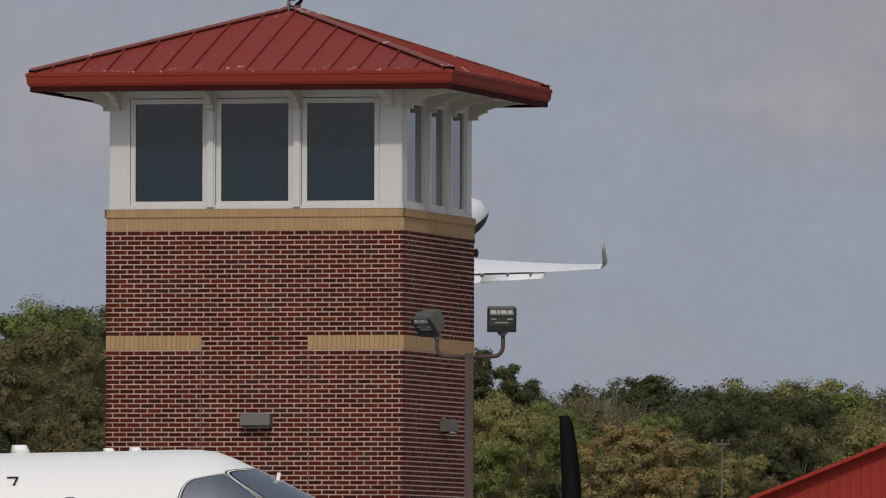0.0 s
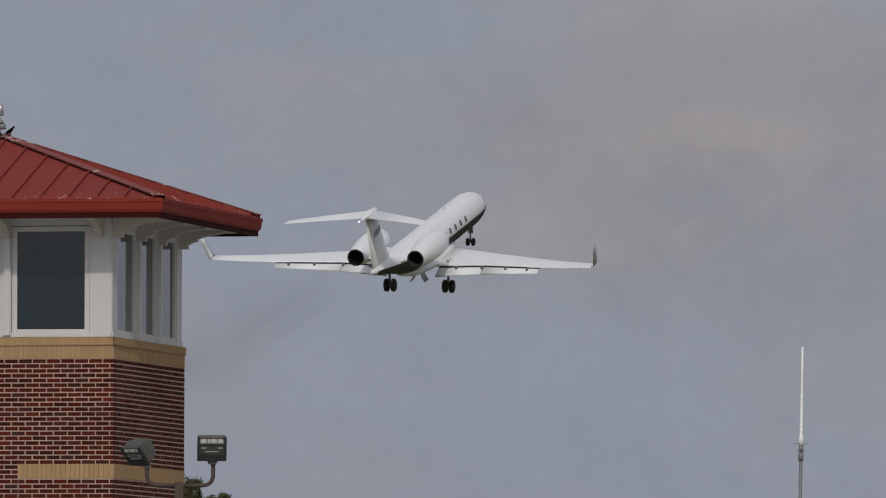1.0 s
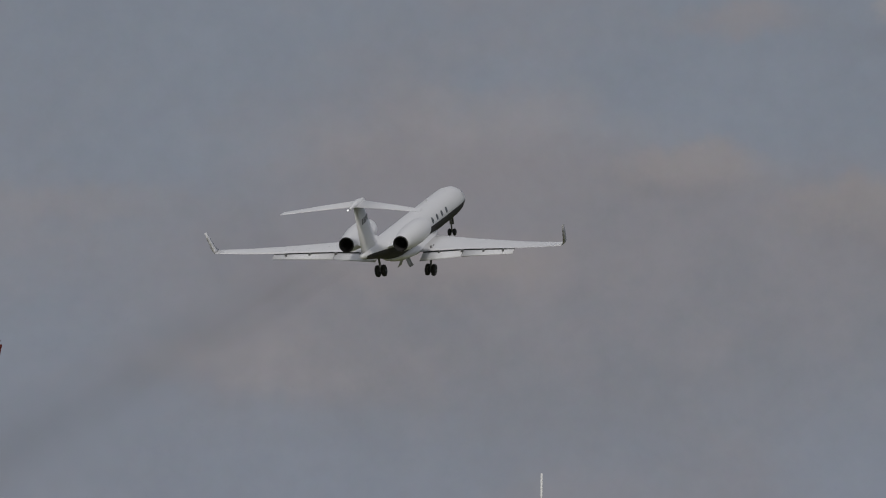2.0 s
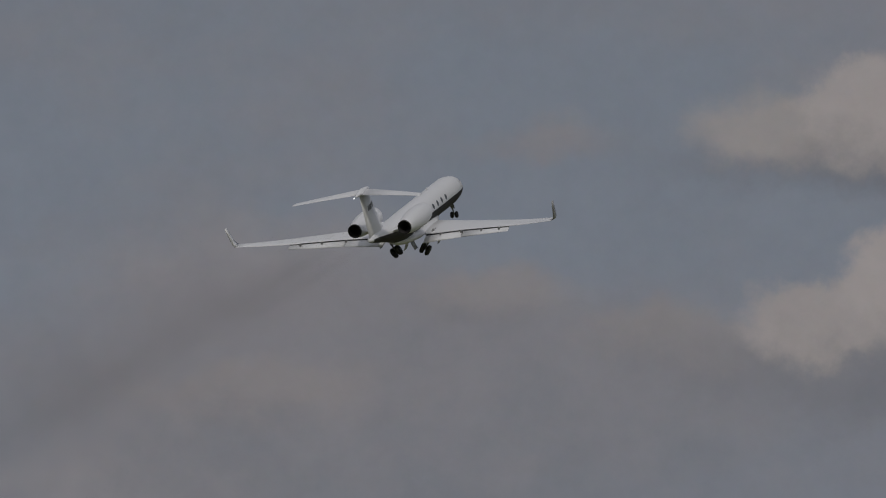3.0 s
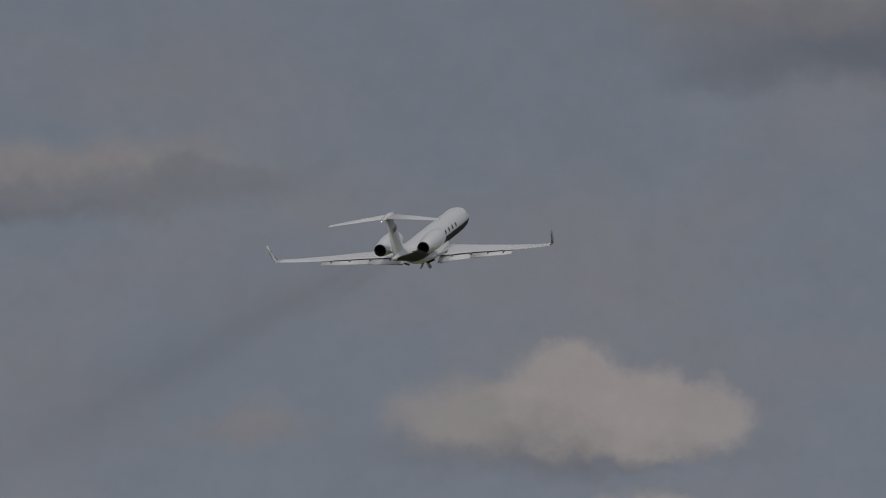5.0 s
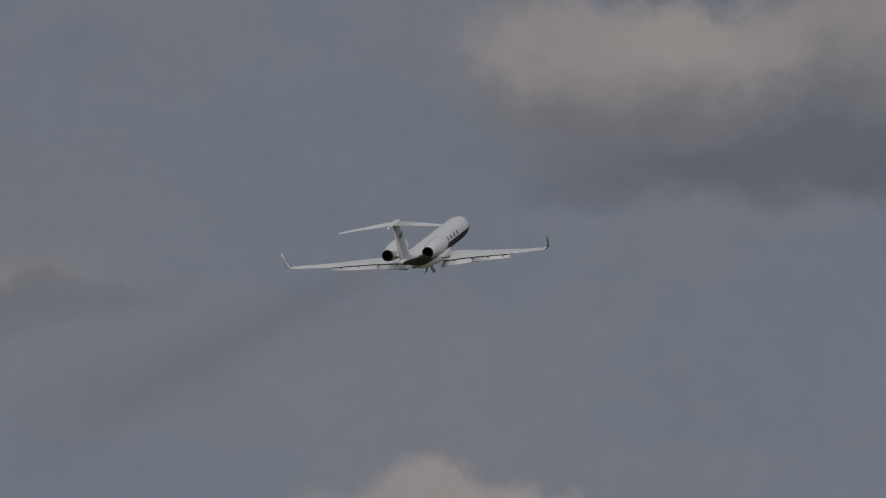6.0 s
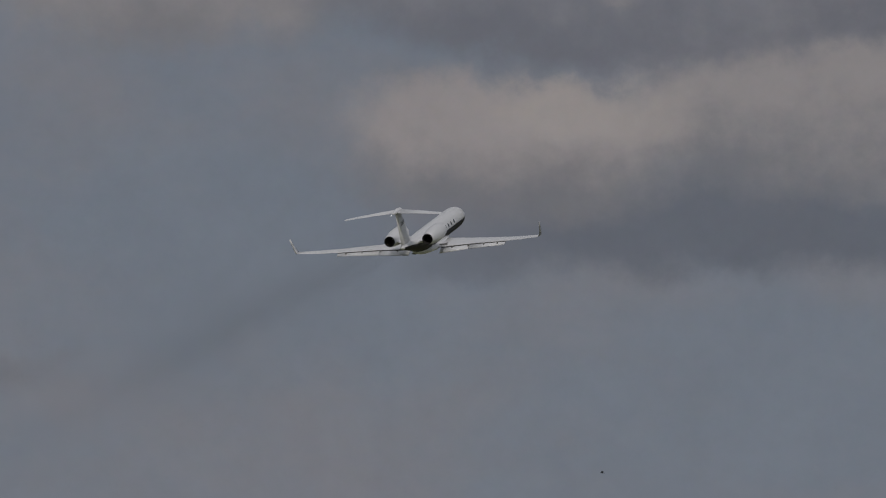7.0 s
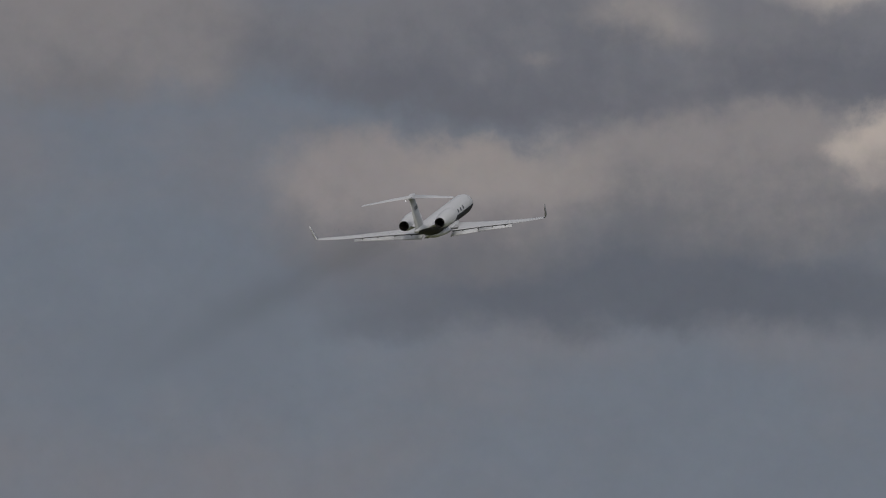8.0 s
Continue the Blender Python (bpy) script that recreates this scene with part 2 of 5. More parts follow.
SOFFIT = surface("soffit_paint", (0.50, 0.462, 0.405), 0.6, vary=0.08, scale=2.0)
PANE = glass("tinted_pane", (0.001, 0.013, 0.020), 0.03, 0.0, 1.38)
ROOF = surface("red_roof_metal", (0.228, 0.034, 0.025), 0.65, sheen=0.2, vary=0.22, scale=0.9, second=(0.185, 0.036, 0.028), spots=(9.0, 0.665, (0.62, 0.52, 0.48), "worn foot and peak"))
ROOF_CAP = surface("red_ridge_metal", (0.215, 0.070, 0.060), 0.65, sheen=0.2, vary=0.2, scale=1.4, spots=(7.0, 0.62, (0.60, 0.52, 0.48), "worn foot and peak"))
GUTTER = surface("red_gutter_metal", (0.215, 0.033, 0.021), 0.65, sheen=0.08, vary=0.12, scale=1.2)
# gutter red darkened to stand for the shade under gutter and hip caps
GUTTER_SHADE = surface("shaded_red_metal", (0.040, 0.007, 0.006), 0.8, sheen=0.08, vary=0.12, scale=1.2)
JOINT = surface("joint_sealant", (0.20, 0.15, 0.125), 0.9, vary=0.2)
RUST_RED = surface("red_wall_metal", (0.285, 0.030, 0.020), 0.6, sheen=0.2, vary=0.12, scale=0.8)
RED_TRIM = surface("red_trim_metal", (0.31, 0.030, 0.020), 0.6, sheen=0.2, vary=0.1, scale=0.8)
GREY_METAL = surface("grey_metal", (0.195, 0.200, 0.205), 0.5, 0.2, vary=0.15, scale=7)
BRONZE = surface("bronze_metal", (0.080, 0.055, 0.045), 0.6, 0.1, vary=0.2, scale=7, second=(0.060, 0.048, 0.042), sheen=0.3)
LAMP_METAL = surface("lamp_metal", (0.092, 0.085, 0.075), 0.55, 0.1, vary=0.15, scale=7)
BLACK = surface("black_rubber", (0.012, 0.012, 0.013), 0.7, vary=0.2)
DARK = surface("dark_interior", (0.015, 0.014, 0.014), 0.8, vary=0.2)
LENS_GREEN = glass("floodlight_glass", (0.028, 0.034, 0.027), 0.10, 0.0)
GLOBE = glass("clear_globe", (0.42, 0.38, 0.36), 0.10, 0.0)
LENS = glass("lamp_glass", (0.02, 0.022, 0.02), 0.08, 0.0)
LAMP_GREY = surface("lamp_grey_metal", (0.34, 0.33, 0.305), 0.6, 0.1, vary=0.25, scale=12)
STROBE = bpy.data.materials.new("strobe_glow")
STROBE.use_nodes = True
STROBE.node_tree.nodes["Principled BSDF"].inputs["Emission Color"].default_value = (1, 1, 1, 1)
STROBE.node_tree.nodes["Principled BSDF"].inputs["Emission Strength"].default_value = 1.6
FIBRE = surface("white_fibreglass", (0.82, 0.82, 0.80), 0.4, vary=0.05)
JET_WHITE = surface("white_aircraft_paint", (0.80, 0.80, 0.815), 0.4, vary=0.05, scale=0.6)
PARKED_WHITE = surface("white_parked_paint", (0.83, 0.815, 0.79), 0.35, vary=0.05, scale=1.2)
JET_GREY = surface("grey_aircraft_paint", (0.42, 0.42, 0.43), 0.4, vary=0.08, scale=0.8)
# grey belly paint, set darker to carry the shade under the tail
JET_BELLY = surface("shade_darkened_belly_paint", (0.042, 0.040, 0.040), 0.6, sheen=0.2, vary=0.2, scale=0.8)
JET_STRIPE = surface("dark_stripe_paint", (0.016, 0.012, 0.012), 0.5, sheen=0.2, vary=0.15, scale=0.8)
JET_METAL = surface("bare_metal", (0.45, 0.45, 0.46), 0.35, 0.8, vary=0.15, scale=2)
STRUT = surface("gear_strut_paint", (0.20, 0.20, 0.20), 0.4, 0.3, vary=0.1)
JET_PANE = glass("cabin_pane", (0.11, 0.115, 0.12), 0.15, 0.0, 1.25)
COCKPIT_PANE = glass("cockpit_pane", (0.030, 0.042, 0.066), 0.06, 0.0, 2.1)
PROP = surface("black_blade_paint", (0.006, 0.006, 0.006), 0.8, sheen=0.1, vary=0.2)
PALE_BARK = surface("pale_bark", (0.185, 0.162, 0.125), 0.9, vary=0.3, scale=2, bump=0.3, bump_scale=8)
BARK = surface("bark", (0.13, 0.10, 0.075), 0.9, vary=0.3, scale=2, bump=0.4, bump_scale=8)
FEATHER_GREY = surface("grey_feather", (0.06, 0.06, 0.065), 0.8, sheen=0.1, vary=0.2)
FEATHER = surface("black_feather", (0.004, 0.004, 0.005), 0.8, sheen=0.08, vary=0.2)
# unseen ground; both tones lightened to bounce fill onto walls, soffit and trees
CONCRETE = surface("apron_concrete", (0.33, 0.32, 0.295), 0.9, vary=0.25, scale=0.15, second=(0.27, 0.26, 0.235), bump=0.2)
FIELD = surface("field_grass", (0.150, 0.160, 0.070), 0.95, vary=0.35, scale=0.05, second=(0.22, 0.195, 0.10))


# ---- mesh helpers ----
def box(bm, lo, hi, m=None):
    vs = [bm.verts.new((x, y, z)) for x in (lo[0], hi[0]) for y in (lo[1], hi[1]) for z in (lo[2], hi[2])]
    for q in ((0, 1, 3, 2), (4, 6, 7, 5), (0, 4, 5, 1), (2, 3, 7, 6), (0, 2, 6, 4), (1, 5, 7, 3)):
        bm.faces.new([vs[i] for i in q])
    if m is not None:
        for v in vs:
            v.co = m @ v.co
    return vs


def loft(bm, rings, caps=True, smooth=True, closed=True):
    """Skin rings of equal length, one after another."""
    made = [[bm.verts.new(p) for p in ring] for ring in rings]
    n = len(made[0])
    for a, b in zip(made, made[1:]):
        for i in range(n if closed else n - 1):
            f = bm.faces.new((a[i], a[(i + 1) % n], b[(i + 1) % n], b[i]))
            f.smooth = smooth
    if caps:
        bm.faces.new(made[0][::-1])
        bm.faces.new(made[-1])
    return made


def circle(centre, r, axis="y", n=16, rz=None, start=0.0, sweep=360.0, closed=True):
    c = Vector(centre)
    rz = r if rz is None else rz
    out = []
    for i in range(n):
        a = radians(start + sweep * i / (n if closed else n - 1))
        p, q = r * math.cos(a), rz * math.sin(a)
        out.append(c + Vector({"y": (p, 0, q), "x": (0, p, q), "z": (p, q, 0)}[axis]))
    return out


def rod(bm, a, b, ra, rb=None, n=10):
    """A round bar from a to b."""
    a, b = Vector(a), Vector(b)
    rb = ra if rb is None else rb
    turn = (b - a).to_track_quat("Z", "Y").to_matrix()
    rings = [[p + turn @ Vector((r * math.cos(k * math.tau / n), r * math.sin(k * math.tau / n), 0)) for k in range(n)]
             for p, r in ((a, ra), (b, rb))]
    loft(bm, rings)


def bent_rod(bm, points, r, n=8):
    pts = [Vector(p) for p in points]
    rings = []
    for i, p in enumerate(pts):
        way = (pts[min(i + 1, len(pts) - 1)] - pts[max(i - 1, 0)]).normalized()
        side = way.cross(Vector((0, 1, 0.001))).normalized()
        up = side.cross(way)
        rings.append([p + r * (side * math.cos(k * math.tau / n) + up * math.sin(k * math.tau / n)) for k in range(n)])
    loft(bm, rings)


def prism(bm, outline, a, b):
    """Push a flat outline (points as vectors) from offset a to offset b."""
    loft(bm, [[Vector(p) + Vector(a) for p in outline], [Vector(p) + Vector(b) for p in outline]], smooth=False)


def soften(bm, width, limit=30):
    edges = [e for e in bm.edges if len(e.link_faces) == 2 and e.calc_face_angle(0) > radians(limit)]
    bmesh.ops.bevel(bm, geom=edges, offset=width, segments=2, affect="EDGES", profile=0.5)


def part(name, bm, material, parent=None, label="", m=None):
    """Link a bmesh as one mesh object under a thing or a part."""
    bmesh.ops.recalc_face_normals(bm, faces=bm.faces)
    me = bpy.data.meshes.new(name)
    bm.to_mesh(me)
    bm.free()
    me.materials.append(material)
    ob = new(name, me)
    if parent:
        ob.parent = parent
    if m is not None:
        ob.matrix_basis = m
    return tagged(ob, label)


def piece(name, me, parent, m):
    ob = new(name, me)
    ob.parent = parent
    ob.matrix_basis = m
    return ob


def thing(name, label, category, m=None, group="", kind=""):
    ob = new(name)
    if m is not None:
        ob.matrix_basis = m
    return tagged(ob, label, category, group, kind)


def spot(x, y, far):
    """The place that the first heading shows at (x, y) of its picture, so many metres off."""
    return Vector(((x - 784) * far / FOCAL, far, EYE + (1075 - y) * far / FOCAL))


# ---- ground ----
def ground():
    bm = bmesh.new()
    vs = [bm.verts.new(p) for p in ((-4500, -3000, 0), (4500, -3000, 0), (4500, 4900, 0), (-4500, 4900, 0))]
    bm.faces.new(vs)
    tagged(part("ground", bm, FIELD), "mown green airfield grass reaching to the woods", "ground", kind="structure")
    bm = bmesh.new()
    box(bm, (-120, -60, -0.2), (140, 340, 0.004))
    tagged(part("pavement", bm, CONCRETE), "weathered concrete apron round the tower, unseen, made pale to bounce light up", "pavement", kind="structure")


ground()

# ---- brick lookout tower ----
TOWER_X, TOWER_Y, TOWER_TURN = -2.168, 161.0, -13.467
WALL, EAVE = 4.322, 6.138          # sides of the brick shaft and of the roof
COURSE, STRETCH = 0.0677, 0.2032   # brick pitch
Z_SILL, Z_BRICK, Z_BAND_TOP, Z_BAND_LOW = 7.307, 7.005, 5.530, 5.336
Z_GUT_TOP, Z_GUT_LOW, Z_APEX = 9.216, 8.975, 10.254


def brick_mesh(name, sx, sz, material, deep=0.10, chip=0.004):
    bm = bmesh.new()
    box(bm, (-sx / 2, -0.006, -sz / 2), (sx / 2, deep, sz / 2))
    for v in bm.verts:
        if v.co.y < 0 and chip:
            v.co.x -= chip * (1 if v.co.x > 0 else -1)
            v.co.z -= chip * (1 if v.co.z > 0 else -1)
    bmesh.ops.recalc_face_normals(bm, faces=bm.faces)
    me = bpy.data.meshes.new(name)
    bm.to_mesh(me)
    bm.free()
    me.materials.append(material)
    return me


def joined(name, boxes, material, parent, label=""):
    """Many small blocks in one mesh: each (centre x, z, width, height, back, front)."""
    verts, faces = [], []
    for x, z, w, h, back, front in boxes:
        k = len(verts)
        c = 0.004
        for y, s in ((back, 0.0), (front, c)):
            verts += [(x - w / 2 + s, y, z - h / 2 + s), (x + w / 2 - s, y, z - h / 2 + s), (x + w / 2 - s, y, z + h / 2 - s), (x - w / 2 + s, y, z + h / 2 - s)]
        faces += [(k + 4, k + 5, k + 6, k + 7), (k, k + 4, k + 7, k + 3), (k + 1, k + 2, k + 6, k + 5), (k + 2, k + 3, k + 7, k + 6), (k, k + 1, k + 5, k + 4)]
    me = bpy.data.meshes.new(name)
    me.from_pydata(verts, [], faces)
    me.materials.append(material)
    ob = new(name, me)
    ob.parent = parent
    return tagged(ob, label, kind="stuff")


def tower():
    base = thing("tower", "square red-brick lookout tower with white glazed cab and red roof", "tower",
                 pose(TOWER_X, TOWER_Y, 0, 0, 0, TOWER_TURN))
    half = WALL / 2
    jobs = []
    # four brick walls on a mortar core, each in its own turned space: x along, y inwards, z up
    bm = bmesh.new()
    box(bm, (-half + 0.001, -half + 0.001, 0), (half - 0.001, half - 0.001, Z_SILL - 0.02))
    part("core", bm, MORTAR, base, "pale mortar joints")
    for turn in (0, 90, 180, 270):
        wall = thing("wall", "", "")
        wall.parent = base
        wall.matrix_basis = pose(0, 0, 0, 0, 0, turn) @ pose(0, -half, 0)
        wall["label"] = "dark red running-bond brick wall with pale joints"
        jobs.append((turn, wall))
    # white cab
    cab_half = half - 0.03
    z0, z1 = Z_SILL + 0.03, 8.98
    win_low, win_top = Z_SILL + 0.115, 8.80
    for turn in (0, 90, 180, 270):
        side = thing("cab_wall", "", "")
        side.parent = base
        side.matrix_basis = pose(0, 0, 0, 0, 0, turn) @ pose(0, -cab_half, 0)
        side["label"] = "white painted cab wall with three windows"
        w = cab_half
        centres = (-1.262, -0.012, 1.238)
        ww = 0.98 / 2
        # corner posts, mullions, sill rail and head rail
        edges = [-w + 0.012] + [e for c in centres for e in (c - ww - 0.077, c + ww + 0.077)] + [w - 0.012]
        for i in range(0, len(edges), 2):
            bm = bmesh.new()
            box(bm, (edges[i], -0.03 if 0 < i < 6 else 0.0, z0), (edges[i + 1], 0.14, z1))
            soften(bm, 0.006)
            part("post", bm, WHITE, side)
        for rail, y, lo, hi in (("sill_rail", -0.012, z0 - 0.025, z0 + 0.035), ("head_rail", -0.01, win_top + 0.082, 8.984)):
            bm = bmesh.new()
            box(bm, (-w + 0.012, y, lo), (w - 0.012, 0.14, hi))
            soften(bm, 0.006)
            part(rail, bm, WHITE, side)
        for c in centres:
            bm = bmesh.new()
            lo, hi = win_low, win_top
            o = ww + 0.07
            for a, b in (((c - o, 0.015, lo - 0.065), (c - ww, 0.10, hi + 0.07)), ((c + ww, 0.015, lo - 0.065), (c + o, 0.10, hi + 0.07)),
                         ((c - ww, 0.015, lo - 0.065), (c + ww, 0.10, lo)), ((c - ww, 0.015, hi), (c + ww, 0.10, hi + 0.07))):
                box(bm, a, b)
            soften(bm, 0.008)
            fr = part("window", bm, WHITE, side, "white window frame with dark tinted glass")
            bm = bmesh.new()
            box(bm, (c - ww - 0.005, 0.050, lo - 0.005), (c + ww + 0.005, 0.062, hi + 0.005))
            part("pane", bm, PANE, fr, "dark tinted pane")
    # dark room behind the glass
    bm = bmesh.new()
    box(bm, (-cab_half + 0.16, -cab_half + 0.16, Z_SILL), (cab_half - 0.16, cab_half - 0.16, 8.96))
    part("cab_interior", bm, DARK, base, "dark interior of the cab")
    # soffit
    e = EAVE / 2
    bm = bmesh.new()
    box(bm, (-e + 0.1, -e + 0.1, 8.985), (e - 0.1, e - 0.1, 9.06))
    part("soffit", bm, SOFFIT, base, "off-white boarded soffit")
    # brackets: a stepped, curved profile under the soffit
    profile = [(0.0, 8.985), (-0.70, 8.985), (-0.70, 8.945), (-0.62, 8.935), (-0.42, 8.90), (-0.27, 8.86), (-0.27, 8.825), (-0.20, 8.81),
               (-0.13, 8.77), (-0.13, 8.715), (0.0, 8.715)]
    for turn in (0, 90, 180, 270):
        m = pose(0, 0, 0, 0, 0, turn) @ pose(0, -cab_half, 0)
        for x in (-2.01, -0.645, 0.615, 1.95):
            bm = bmesh.new()
            prism(bm, [(x - 0.055, y, z) for y, z in profile], (0, 0, 0), (0.11, 0, 0))
            soften(bm, 0.006)
            part("bracket", bm, SOFFIT, base, "off-white curved eave bracket", m)
            if abs(x) < 1.5:
                bm = bmesh.new()
                box(bm, (x - 0.045, -0.058, Z_SILL + 0.03), (x + 0.045, -0.029, 8.712))
                soften(bm, 0.006)
                part("pilaster", bm, WHITE, base, "white strip under the bracket", m)
    # roof: four panels, standing seams, hip caps, gutter
    apex = Vector((0, 0, Z_APEX))
    for turn in (0, 90, 180, 270):
        m = pose(0, 0, 0, 0, 0, turn)
        bm = bmesh.new()
        a, b = Vector((-e, -e, Z_GUT_TOP)), Vector((e, -e, Z_GUT_TOP))
        low = Vector((0, 0, -0.035))
        loft(bm, [[a, b, apex], [a + low, b + low, apex + low]], smooth=False)
        face = part("roof_panel", bm, ROOF, base, "weathered red standing-seam roof panel", m)
        rise = (Z_APEX - Z_GUT_TOP) / e
        for k in range(-7, 8):
            x = k * 0.405 + 0.095
            if abs(x) > e - 0.12:
                continue
            reach = e - abs(x) - 0.13
            bm = bmesh.new()
            p, q = Vector((x, -e + 0.015, Z_GUT_TOP + 0.005)), Vector((x, -e + reach, Z_GUT_TOP + reach * rise))
            w, h = Vector((0.010, 0, 0)), Vector((0, 0, 0.038))
            loft(bm, [[p - w, p + w, p + w * 0.8 + h, p - w * 0.8 + h], [q - w, q + w, q + w * 0.8 + h, q - w * 0.8 + h]], smooth=False)
            part("seam", bm, ROOF, face)
        # hip cap over the panel's right edge
        bm = bmesh.new()
        p, q = Vector((e + 0.015, -e - 0.015, Z_GUT_TOP + 0.048)), apex + Vector((0, 0, 0.048))
        s1, s2 = Vector((-0.13, 0, 0)), Vector((0, 0.13, 0))
        d = Vector((0, 0, -0.014))
        loft(bm, [[p + s1, p, p + s2, p + s2 + d, p + d, p + s1 + d],
                  [q + s1 * 0.9, q, q + s2 * 0.9, q + s2 * 0.9 + d, q + d, q + s1 * 0.9 + d]], smooth=False)
        cap = part("hip_cap", bm, ROOF_CAP, base, "faded red hip cap with peeling paint", m)
        # added dark strips that draw the shadow line under both skirts of the cap
        bm = bmesh.new()
        for side in (s1 * 0.93, s2 * 0.93):
            inward = side * 0.12
            loft(bm, [[end + side * f + d * 0.9, end + side * f - inward + d * 0.9, end + side * f - inward + d * 0.9 + low * 1.6, end + side * f + d * 0.9 + low * 1.6]
                      for end, f in ((p, 1.0), (q, 0.9))], smooth=False)
        part("cap_shade", bm, GUTTER_SHADE, cap, "dark strip painting the shade under the hip cap")
        # gutter: an ogee box with its lip
        bm = bmesh.new()
        out = [(0.06, 9.205), (-0.030, 9.205), (-0.032, 9.165), (-0.022, 9.155), (-0.012, 9.06), (0.012, 9.02), (0.06, 9.01)]
        pts = []
        for sx in (-1, 1):
            pts.append([Vector((sx * (e - y - 0.003), -e + y, z)) for y, z in out])
        loft(bm, pts, smooth=False)
        part("gutter", bm, GUTTER, base, "bright red box gutter", m)
        # fascia board; the shadow gap under the gutter is put into its colour
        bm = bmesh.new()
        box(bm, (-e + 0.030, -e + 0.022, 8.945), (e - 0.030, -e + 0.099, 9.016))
        part("fascia", bm, GUTTER_SHADE, base, "red fascia board, darkened as the shade under the gutter", m)
    # ledge under the windows and the tan bands
    bm = bmesh.new()
    t = half + 0.022
    for turn in (0, 90, 180, 270):
        box(bm, (-t, -t, Z_SILL - 0.115), (t - 0.0, -half + 0.06, Z_SILL), pose(0, 0, 0, 0, 0, turn))
    part("sill_core", bm, TAN_JOINT, base, "dark tan mortar of the sill")
    return base, jobs


def tower_bricks(base, jobs):
    """The bricks, one by one near the front, joined elsewhere."""
    half = WALL / 2
    rng = random.Random(9)
    full = brick_mesh("brick", STRETCH - 0.0092, COURSE - 0.0098, BRICK)
    soldier = brick_mesh("tan_brick", COURSE - 0.006, 0.191, TAN, 0.08, 0.002)
    band = brick_mesh("tan_brick", COURSE - 0.006, 0.204, TAN, 0.08, 0.002)
    rowlock = brick_mesh("tan_brick", COURSE - 0.005, 0.105, TAN, 0.10, 0.003)
    count = 0
    for turn, wall in jobs:
        rest = []
        near = turn in (0, 90)
        rows = int(Z_BRICK / COURSE)
        for r in range(rows):
            z = Z_BRICK - (r + 0.5) * COURSE
            in_band = Z_BAND_LOW - 0.01 < z < Z_BAND_TOP + 0.01
            x = -half + (0.0 if r % 2 else -STRETCH / 2)
            while x < half - 0.01:
                lo, hi = -half - 0.009, half + 0.009
                if in_band:
                    if turn % 180:
                        break
                    lo, hi = -0.775, 0.79
                a, b = max(x, lo), min(x + STRETCH, hi)
                x += STRETCH
                if b - a < 0.03:
                    continue
                mid, w = (a + b) / 2, b - a - 0.0092
                z_j, y_j = z + rng.uniform(-0.0012, 0.0012), rng.uniform(-0.003, 0.003)
                if turn == 0 and r < 15 and w > 0.18 and count < 300:
                    piece("brick", full, wall, pose(mid + rng.uniform(-0.002, 0.002), y_j, z_j, 0, rng.uniform(-0.4, 0.4), 0))
                    count += 1
                else:
                    rest.append((mid, z_j, w, COURSE - 0.0098, 0.05, (-0.0015 + y_j * 0.5 if turn == 90 else -0.006 + y_j)))
        joined("brickwork", rest, BRICK, wall)
        n = int(WALL / COURSE)
        pitch = WALL / n
        for i in range(n):
            x = -half + (i + 0.5) * pitch
            # course under the windows: a row on edge over a row upright
            sets = [(rowlock, Z_SILL - 0.0575, -0.018), (soldier, Z_BRICK + 0.0935, 0.0)]
            if turn % 180 or x < -0.775 or x > 0.79:
                sets.append((band, (Z_BAND_TOP + Z_BAND_LOW) / 2 - 0.0065, -0.004))
            for me, z, y in sets:
                if near:
                    piece("tan_brick", me, wall, pose(x, y + rng.uniform(-0.0015, 0.0015), z))
        # plain tan backing inside the joints of the bands
        bm = bmesh.new()
        box(bm, (-half + 0.004, -0.001, Z_BRICK), (half - 0.004, 0.06, Z_SILL - 0.1))
        if turn % 180:
            box(bm, (-half + 0.004, -0.001, Z_BAND_LOW - 0.014), (half - 0.004, 0.06, Z_BAND_TOP))
        else:
            box(bm, (-half + 0.004, -0.001, Z_BAND_LOW - 0.014), (-0.775, 0.06, Z_BAND_TOP))
            box(bm, (0.79, -0.001, Z_BAND_LOW - 0.014), (half - 0.004, 0.06, Z_BAND_TOP))
        part("tan_band", bm, TAN_JOINT, wall, "tan mortar band")
        if turn % 180 == 0:
            for x in (-0.78, 0.795):
                bm = bmesh.new()
                box(bm, (x - 0.005, -0.0085, 0.02), (x + 0.005, 0.02, Z_BAND_LOW - 0.020))
                part("movement_joint", bm, JOINT, wall, "thin vertical movement joint")


tower_base, tower_jobs = tower()

# ---- fixtures on and by the tower ----
def tower_space(x, y, z):
    return pose(TOWER_X, TOWER_Y, 0, 0, 0, TOWER_TURN) @ pose(x, y, z)


